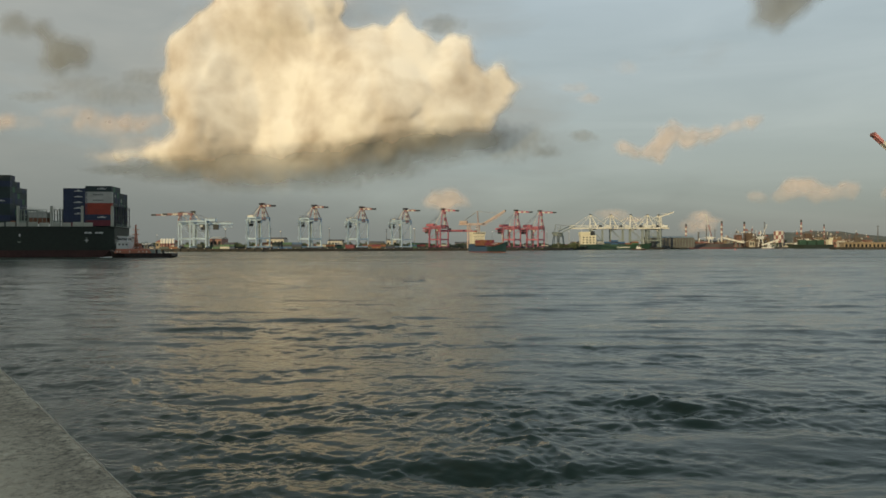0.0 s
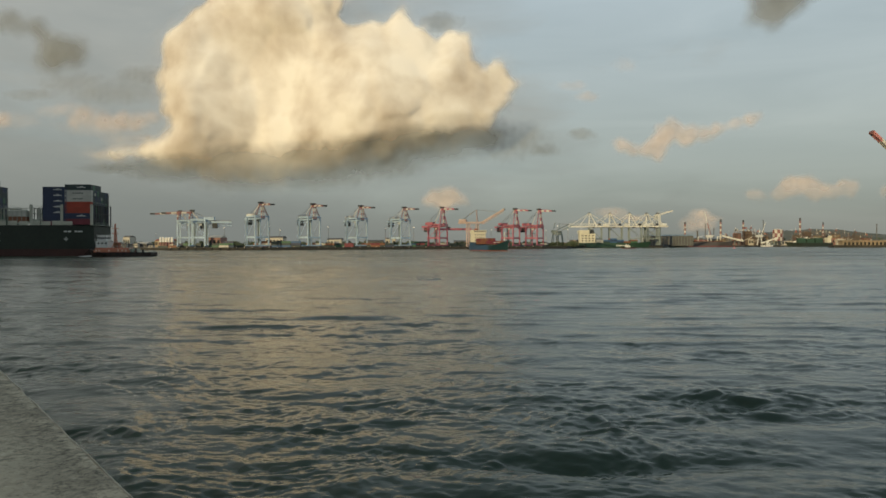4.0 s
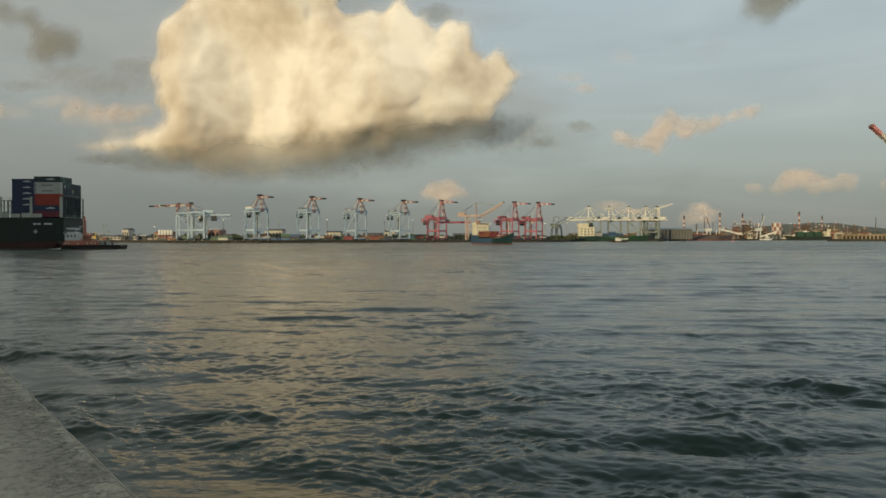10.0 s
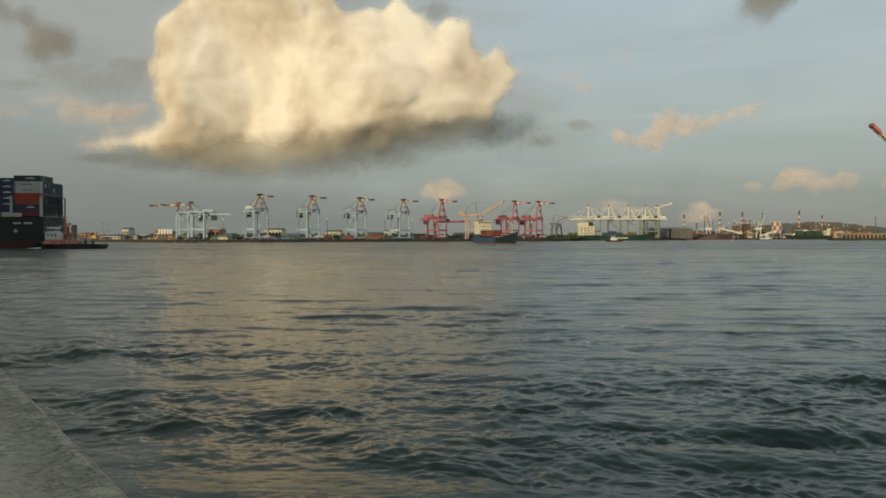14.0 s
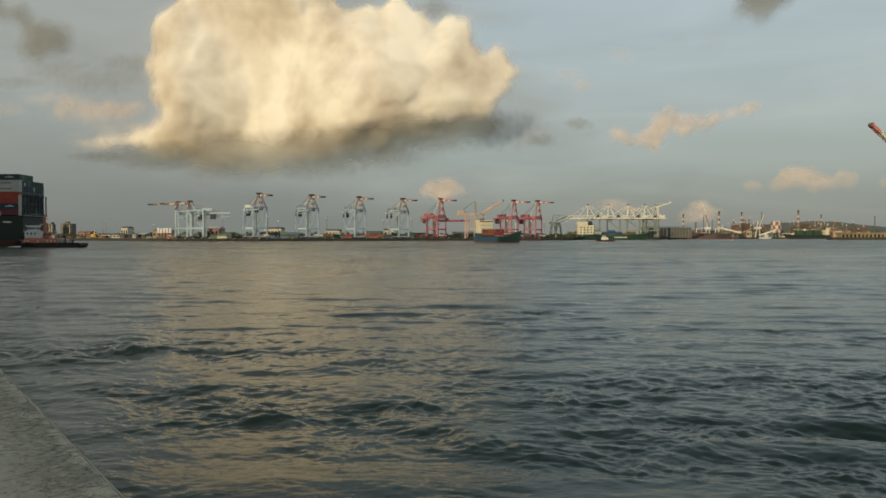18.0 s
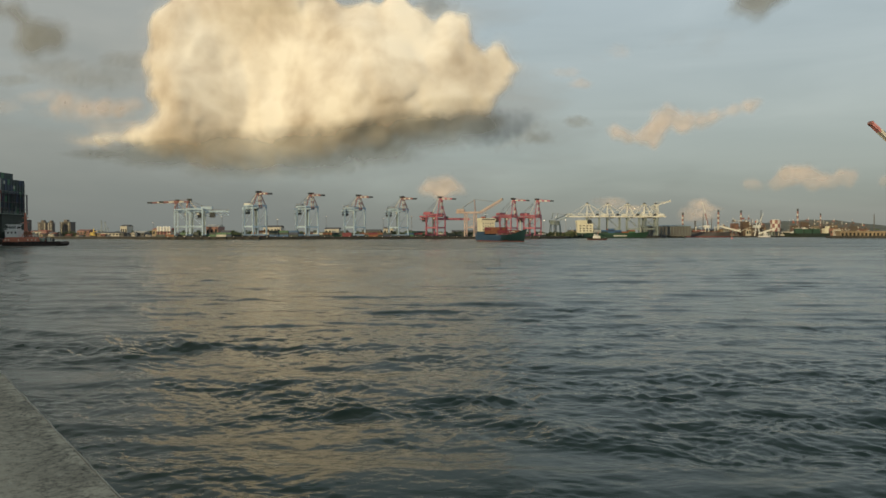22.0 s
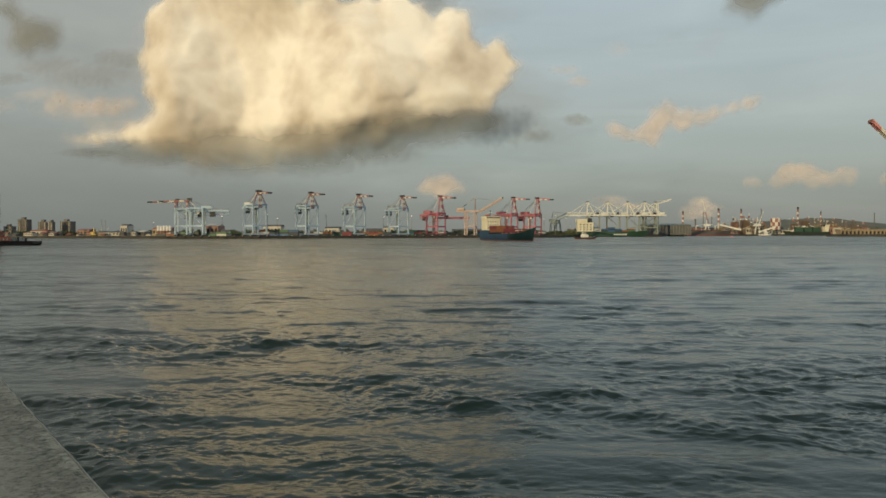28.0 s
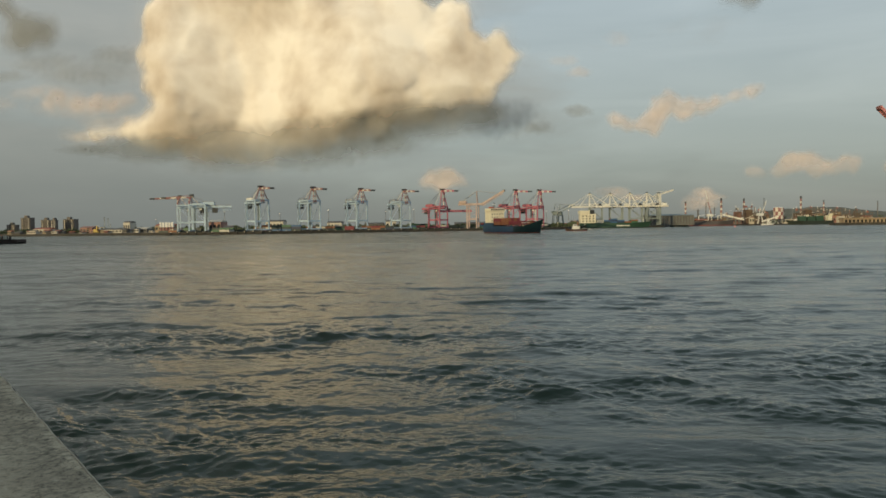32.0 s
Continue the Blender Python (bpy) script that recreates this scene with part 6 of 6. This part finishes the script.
def billow_cloud(name, heads, d, label, material, step, seed, masses=(), base=None, rim=9.0, foot=40.0, bulge=0.42, lean=0.62, relief=1.05, depth=0.8, haze=0.05, close_gaps=12, solid=1.0, lead=0.15, buds=1.0, ragged=1.0, halos=((12, 0.4),)):
    """A cloud of round heads (bearing mark, marks above the horizon, radius) that carry smaller and smaller heads.
    masses: broad swellings towards the viewer (bearing, height, half width, half height, marks forward). base: the height of the flat underside, by bearing."""
    rng = np.random.default_rng(seed)
    k0, k1 = min(k - 1.5 * r for k, h, r in heads) - 20, max(k + 1.5 * r for k, h, r in heads) + 20
    h0, h1 = min(h - 1.5 * r for k, h, r in heads) - 20, max(h + 1.5 * r for k, h, r in heads) + 20
    nx, ny = int((k1 - k0) / step) + 1, int((h1 - h0) / step) + 1
    K, H = np.meshgrid(np.linspace(k0, k1, nx), np.linspace(h0, h1, ny))
    size = max(r for k, h, r in heads)
    w = 0.5 * size
    wk = K + ragged * w * (0.10 * fbm(K / w, H / w, seed, 4, 0.6) + 0.05 * fbm(K / w * 4, H / w * 4, seed + 5, 3, 0.6))
    wh = H + ragged * w * (0.10 * fbm(K / w + 9, H / w + 4, seed + 20, 4, 0.6) + 0.05 * fbm(K / w * 4 + 3, H / w * 4, seed + 25, 3, 0.6))
    rise = np.zeros_like(K)
    for k, h, wide, tall, out in masses:
        rise += out * np.exp(-((0.5 * K + 0.5 * wk + 10 * value_noise(K / 60, H / 60, seed + 90) - k) / wide) ** 2 - ((wh - h) / tall) ** 2)
    Z, inner = np.full_like(K, -0.25 * size), np.full_like(K, -size)
    grown = [(k, h, 0.0, r) for k, h, r in heads]
    level = grown
    for most, lo, hi in ((7, 0.30, 0.52), (5, 0.32, 0.55)):
        nxt = []
        for k, h, z, r in level:
            for i in range(int(most * buds + rng.random())):
                a, f = rng.uniform(0, 2 * np.pi), rng.random() ** 0.5 * 0.92
                nxt.append((k + r * f * math.cos(a), h + r * f * math.sin(a), z + bulge * 0.74 * r * math.sqrt(1 - f * f), r * rng.uniform(lo, hi)))
        grown = grown + nxt
        level = nxt
    for k, h, z, r in grown:
        i0, i1 = np.searchsorted(H[:, 0], (h - 1.5 * r - 6, h + 1.5 * r + 6))
        j0, j1 = np.searchsorted(K[0], (k - 1.5 * r - 6, k + 1.5 * r + 6))
        win = (slice(i0, i1), slice(j0, j1))
        q = np.hypot(wk[win] - k, wh[win] - h)
        inner[win] = np.maximum(inner[win], r - q)
        Z[win] = np.where(q < r, np.maximum(Z[win], z + bulge * np.sqrt(np.clip(r * r - q * q, 0, None))), Z[win])
    inner = blurred(depth_inside(inner > 0, step, int(close_gaps / step), int(90 / step)), haze * size / step)
    broad = blurred(Z, 0.16 * size / step)
    calm = np.clip(0.45 + 0.6 * (H - h0) / (h1 - h0) + 0.35 * value_noise(K / size * 1.3, H / size * 1.3, seed + 60), 0.25, 1)   # crisp heads above, blurred flanks below
    fine = relief * calm * np.clip(softened(Z, 10) - broad, -0.05 * size, 0.3 * size)
    Z = broad
    rise = blurred(rise, 0.12 * size / step)
    edge = np.interp(H, [h0, h0 + 0.45 * (h1 - h0), h0 + 0.6 * (h1 - h0), h1], [foot, 0.5 * (foot + rim), rim, rim])
    if base is not None:                                 # a broad underside that curves back to the base line
        edge = edge * np.interp(K, (base[0][0], base[0][1] + 40), (0.5, 1.0))   # the windward foot tapers
        line = np.interp(K, base[0], base[1]) + 6 * value_noise(K / 60, H / 40, seed + 80)
        up = np.clip((H - line) / np.interp(K, base[0], base[2]), 0, 1)
        up = np.sqrt(up * (2 - up))
        Z = Z * (0.25 + 0.75 * up) + 0.55 * size * up
        rise = rise * up
        inner = np.minimum(inner, (H - line + 2) * edge / 66)
    inner = softened(inner, 2)
    Z = Z + rise * np.clip(softened(inner, 12) / (0.6 * size) + 0.2, 0, 1)
    for j in range(1, nx):                               # flanks lean; none falls away sheer
        Z[:, j] = np.maximum(Z[:, j], Z[:, j - 1] - lean * step)
    Z = blurred(Z, 0.05 * size / step) + fine * (0.3 + 0.7 * np.clip(softened(inner, 4) / 20, 0, 1))
    for j in range(1, nx):
        Z[:, j] = np.maximum(Z[:, j], Z[:, j - 1] - 1.5 * lean * step)
    Z = depth * softened(Z, 4)
    s = d / 1279.4
    ck, ch = (k0 + k1) / 2, (h0 + h1) / 2
    pieces, body, cover = [], [], []

    def sheet(Zs, dens, most, every, turned=False):
        Ks, Hs, Zs, dens = (a[::every, ::every] for a in (K, H, Zs, dens))
        g = 1 - Zs / 1279.4                              # each point lies out along its own bearing
        co = np.stack([(Ks - 784) * s * g - (ck - 784) * s, -Zs * s, (Hs * g - ch) * s], -1)
        piece, used = kept(grid_mesh("sheet", co, Ks.shape[1], Ks.shape[0], turned), dens.ravel() > -0.6)
        pieces.append(piece), body.append(dens.ravel()[used]), cover.append(np.full(len(used), most))
    close = np.clip(np.minimum(np.minimum(K - k0, k1 - K), np.minimum(H - h0, h1 - H)) / 10 - 1, -1, 2)
    dens = np.minimum(np.clip(inner / edge + lead, -1, 1.6), close)
    sheet(Z, dens, solid, 1)
    soft_z = Z
    for out, most in halos:
        soft_z = blurred(soft_z, 0.12 * size / step)
        sheet(np.minimum(soft_z, Z) - 0.1 * size, np.minimum(np.clip((softened(inner, 8) + out) / (1.6 * out + edge), -1, 1.6), close), most, 2)
    sheet(-0.3 * np.maximum(soft_z, 0) - 0.3 * size, dens - 0.7, solid, 4, True)
    me = mesh_from(name, pieces, material)
    for key, values in (("cloud_body", body), ("cloud_cover", cover)):
        me.attributes.new(key, "FLOAT", "POINT").data.foreach_set("value", np.concatenate(values).astype(np.float32))
    ob = new(name, me)
    ob.location = ((ck - 784) * s, d, 4.8 + ch * s)
    return tagged(ob, label, "cloud", kind="structure")


TOWER = ((500, 415, 85), (455, 450, 68), (540, 450, 60), (420, 398, 58), (572, 420, 36))
SHOULDER = ((378, 382, 50), (345, 345, 56), (330, 300, 50), (325, 255, 42), (340, 210, 48), (345, 165, 36))
HEART = ((430, 325, 82), (430, 250, 85), (500, 300, 88), (500, 215, 82), (405, 190, 62), (560, 165, 58), (480, 155, 56), (400, 145, 44))
RIGHT_MASS = ((600, 325, 66), (600, 255, 84), (600, 190, 66), (658, 338, 60), (704, 343, 58), (690, 275, 86), (690, 210, 60), (748, 325, 48), (770, 268, 72),
              (808, 343, 33), (806, 305, 40), (780, 225, 58), (640, 175, 52), (720, 190, 48))
RIGHT_HEAD = ((878, 300, 25), (892, 272, 22), (850, 262, 42), (838, 222, 44), (800, 202, 46))
FOOT = ((300, 160, 32), (270, 164, 22), (245, 162, 17), (222, 160, 14), (200, 161, 11), (180, 160, 9), (163, 159, 7))
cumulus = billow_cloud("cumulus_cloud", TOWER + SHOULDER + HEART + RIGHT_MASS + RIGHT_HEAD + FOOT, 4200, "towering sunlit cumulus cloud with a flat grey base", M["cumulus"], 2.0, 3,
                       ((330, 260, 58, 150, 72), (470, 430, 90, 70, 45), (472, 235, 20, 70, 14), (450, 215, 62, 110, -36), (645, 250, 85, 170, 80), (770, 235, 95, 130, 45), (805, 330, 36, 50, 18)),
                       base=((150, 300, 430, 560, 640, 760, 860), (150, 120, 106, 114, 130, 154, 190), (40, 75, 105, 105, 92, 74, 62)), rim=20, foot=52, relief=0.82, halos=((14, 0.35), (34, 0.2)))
side_cloud = billow_cloud("cloud", ((1101, 174, 15), (1122, 166, 12), (1160, 172, 20), (1180, 195, 19), (1190, 214, 12), (1168, 165, 14), (1215, 190, 19), (1245, 198, 16), (1270, 205, 11),
                                    (1300, 214, 9), (1328, 221, 12), (1342, 228, 7)), 4400, "small torn peach-lit cloud", M["cloud_peach"], 1.5, 13, haze=0.2, solid=0.47, lead=0.3, rim=28, foot=24, ragged=1.6, halos=((9, 0.4),))
low_cloud = billow_cloud("cloud", ((1398, 102, 21), (1420, 110, 17), (1442, 98, 20), (1470, 94, 16), (1496, 100, 17), (1512, 105, 10), (1380, 92, 14), (1328, 88, 9), (1343, 86, 10), (1566, 92, 12)), 4450,
                         "small low peach-lit cumulus", M["cloud_peach"], 1.5, 23, haze=0.2, solid=0.55, lead=0.1, base=((1320, 1380, 1500, 1570), (72, 68, 72, 76), (28, 28, 28, 28)), rim=18, foot=26, ragged=1.8, halos=((9, 0.4),))
top_cloud = billow_cloud("cloud", ((1340, 402, 24), (1375, 412, 30), (1410, 428, 28), (1350, 435, 30), (1440, 446, 22), (1395, 450, 34)), 4300,
                         "soft grey cloud high over the harbour", M["cloud_grey"], 2.5, 33, haze=0.15, solid=0.7, rim=44, foot=50, ragged=1.6, halos=((16, 0.3),))
near_low = billow_cloud("cloud", ((772, 84, 18), (792, 92, 18), (812, 82, 15), (755, 78, 11), (785, 76, 16), (826, 77, 9)), 3000, "faint peach cloud behind the cranes", M["cloud_peach"], 1.5, 43, haze=0.2, solid=0.46, lead=0.1, rim=20, foot=24, ragged=1.8, halos=((8, 0.3),))
grey_puff = billow_cloud("cloud", ((118, 345, 34), (98, 332, 25), (140, 334, 22), (92, 362, 18), (70, 392, 16), (45, 388, 18), (16, 398, 22), (150, 352, 16)), 4300,
                         "dull grey cloud puff", M["cloud_grey"], 2.5, 63, haze=0.15, solid=0.75, lead=0.3, rim=44, foot=50, ragged=1.8, halos=((16, 0.3),))
haze_low = cloud("cloud", ((1235, 52, 28, 14), (1255, 46, 30, 10), (1080, 58, 44, 14), (1120, 48, 40, 8), (1225, 38, 38, 20), (1248, 36, 26, 18), (1240, 56, 16, 12)), 4480, "pale low clouds on the horizon", M["cloud_peach"], 2.0, 0.4, (2.0, 1.8), 53, blur=6)
beige_puff = billow_cloud("cloud", ((135, 224, 13), (158, 228, 18), (188, 222, 18), (218, 221, 16), (250, 222, 16), (275, 226, 13), (14, 226, 15), (-8, 222, 14)), 4360,
                          "dim beige cloud puffs", M["cloud_peach"], 2.0, 67, haze=0.2, solid=0.36, lead=0.25, rim=24, foot=28, ragged=1.4, halos=((10, 0.25),))
grey_bank = cloud("cloud", ((205, 275, 105, 30), (140, 290, 80, 22), (250, 300, 60, 24), (60, 268, 60, 14)), 4380, "dull grey cloud bank", M["cloud_grey"], 3.0, 0.3, (1.9, 1.9), 64, blur=10, shells=((0.2, 0.5),))
shred = cloud("cloud", ((900, 186, 92, 42), (960, 170, 44, 18), (1030, 196, 36, 12), (780, 395, 46, 22)), 4350, "thin grey cloud shreds", M["cloud_grey"], 3.0, 0.3, (1.9, 1.9), 73, blur=10, shells=((0.3, 0.66),))

# A grey sheet added before the cumulus, standing in for shade on its base.
base_shade = cloud("cloud", ((235, 138, 90, 10), (320, 139, 110, 27), (440, 139, 125, 42), (560, 144, 120, 45), (660, 158, 110, 42), (760, 176, 100, 36), (835, 188, 58, 25)), 3350,
                   "soft grey sheet giving the cumulus a shaded underside", M["base_shade"], 3.0, 0.3, (1.7, 1.7), 93, crisp=0.2, blur=14, shells=((0.6, 0.58),))
beige_band = cloud("cloud", ((246, 172, 84, 20), (190, 163, 60, 11), (195, 212, 110, 28), (25, 222, 60, 24), (130, 240, 90, 18), (230, 190, 70, 16), (1106, 318, 34, 22), (1040, 262, 30, 12), (1010, 282, 36, 14)), 4350, "dull beige cloud bank", M["cloud_peach"], 3.0, 0.3, (2.4, 2.4), 83, blur=10)


# ---- what moves ----
def drift(ob, grow, du):
    """A cloud that drifts and draws nearer over the clip."""
    x, d, z = ob.location
    rows = []
    for t in (0, 8, 16, 24, 32):
        f = t / 32
        dd = d / (1 + grow * f)
        rows.append((t, pose(x + du * f * dd, dd, z)))
    walk(ob, rows)


def motions():
    for ob, grow, du in ((cumulus, 0.060, -0.001), (base_shade, 0.060, -0.001), (side_cloud, 0.055, -0.0226), (low_cloud, 0.03, -0.015), (top_cloud, 0.0, -0.037), (shred, 0.03, -0.012),
                         (near_low, 0.02, -0.003), (haze_low, 0.02, -0.003), (grey_puff, 0.03, -0.025), (grey_bank, 0.03, -0.022), (beige_puff, 0.03, -0.022), (beige_band, 0.03, -0.018)):
        drift(ob, grow, du)
    walk(water, [(0, pose(0, 0, 0)), (32, pose(17.6, 4.5, 0))])
    walk(liner, [(t, pose(-172 - 2.2 * t, 385 - 0.5 * t, 0.1 * math.sin(t * 0.6), 0, 0, 184.3 - 0.22 * t)) for t in range(0, 33, 4)])
    walk(tug, [(t, pose(float(np.interp(t, (0, 8, 17, 25, 32), (-131.6, -150.1, -170.7, -187.8, -203.1))), 352 - 0.15 * t, 0.08 * math.sin(t * 1.1), 0, 0.4 * math.sin(t * 0.9), 180)) for t in range(0, 33, 2)])
    walk(slewing_crane, [(t, pose(307, 420, 3.0, 0, 0, a)) for t, a in ((0, 0), (14, 0), (25.5, 0.3), (28.5, 0.6), (29.3, 2.4), (30.1, 4.4), (31, 4.9), (32, 5.2))])
    rows = []
    for t, k, d, turn in ((0, 862, 690, 72), (6, 868, 668, 71.5), (13, 877, 640, 71), (19, 885, 615, 70), (23, 892, 598, 69), (28, 901, 576, 68), (32, 906, 560, 67)):
        a = radians(turn)
        rows.append((t, pose(across(k, d) - 41 * math.cos(a), d + 41 * math.sin(a), 0, 0, 0, -turn)))
    walk(feeder, rows)
    walk(launch, [(t, pose(across(k, d) + 10, d, 0, 0, 0, 180)) for t, k, d in ((0, 1128, 1120), (6, 1103, 1005), (13, 1090, 870), (19, 1069, 775), (25, 1050, 715), (32, 1018, 680))])


motions()
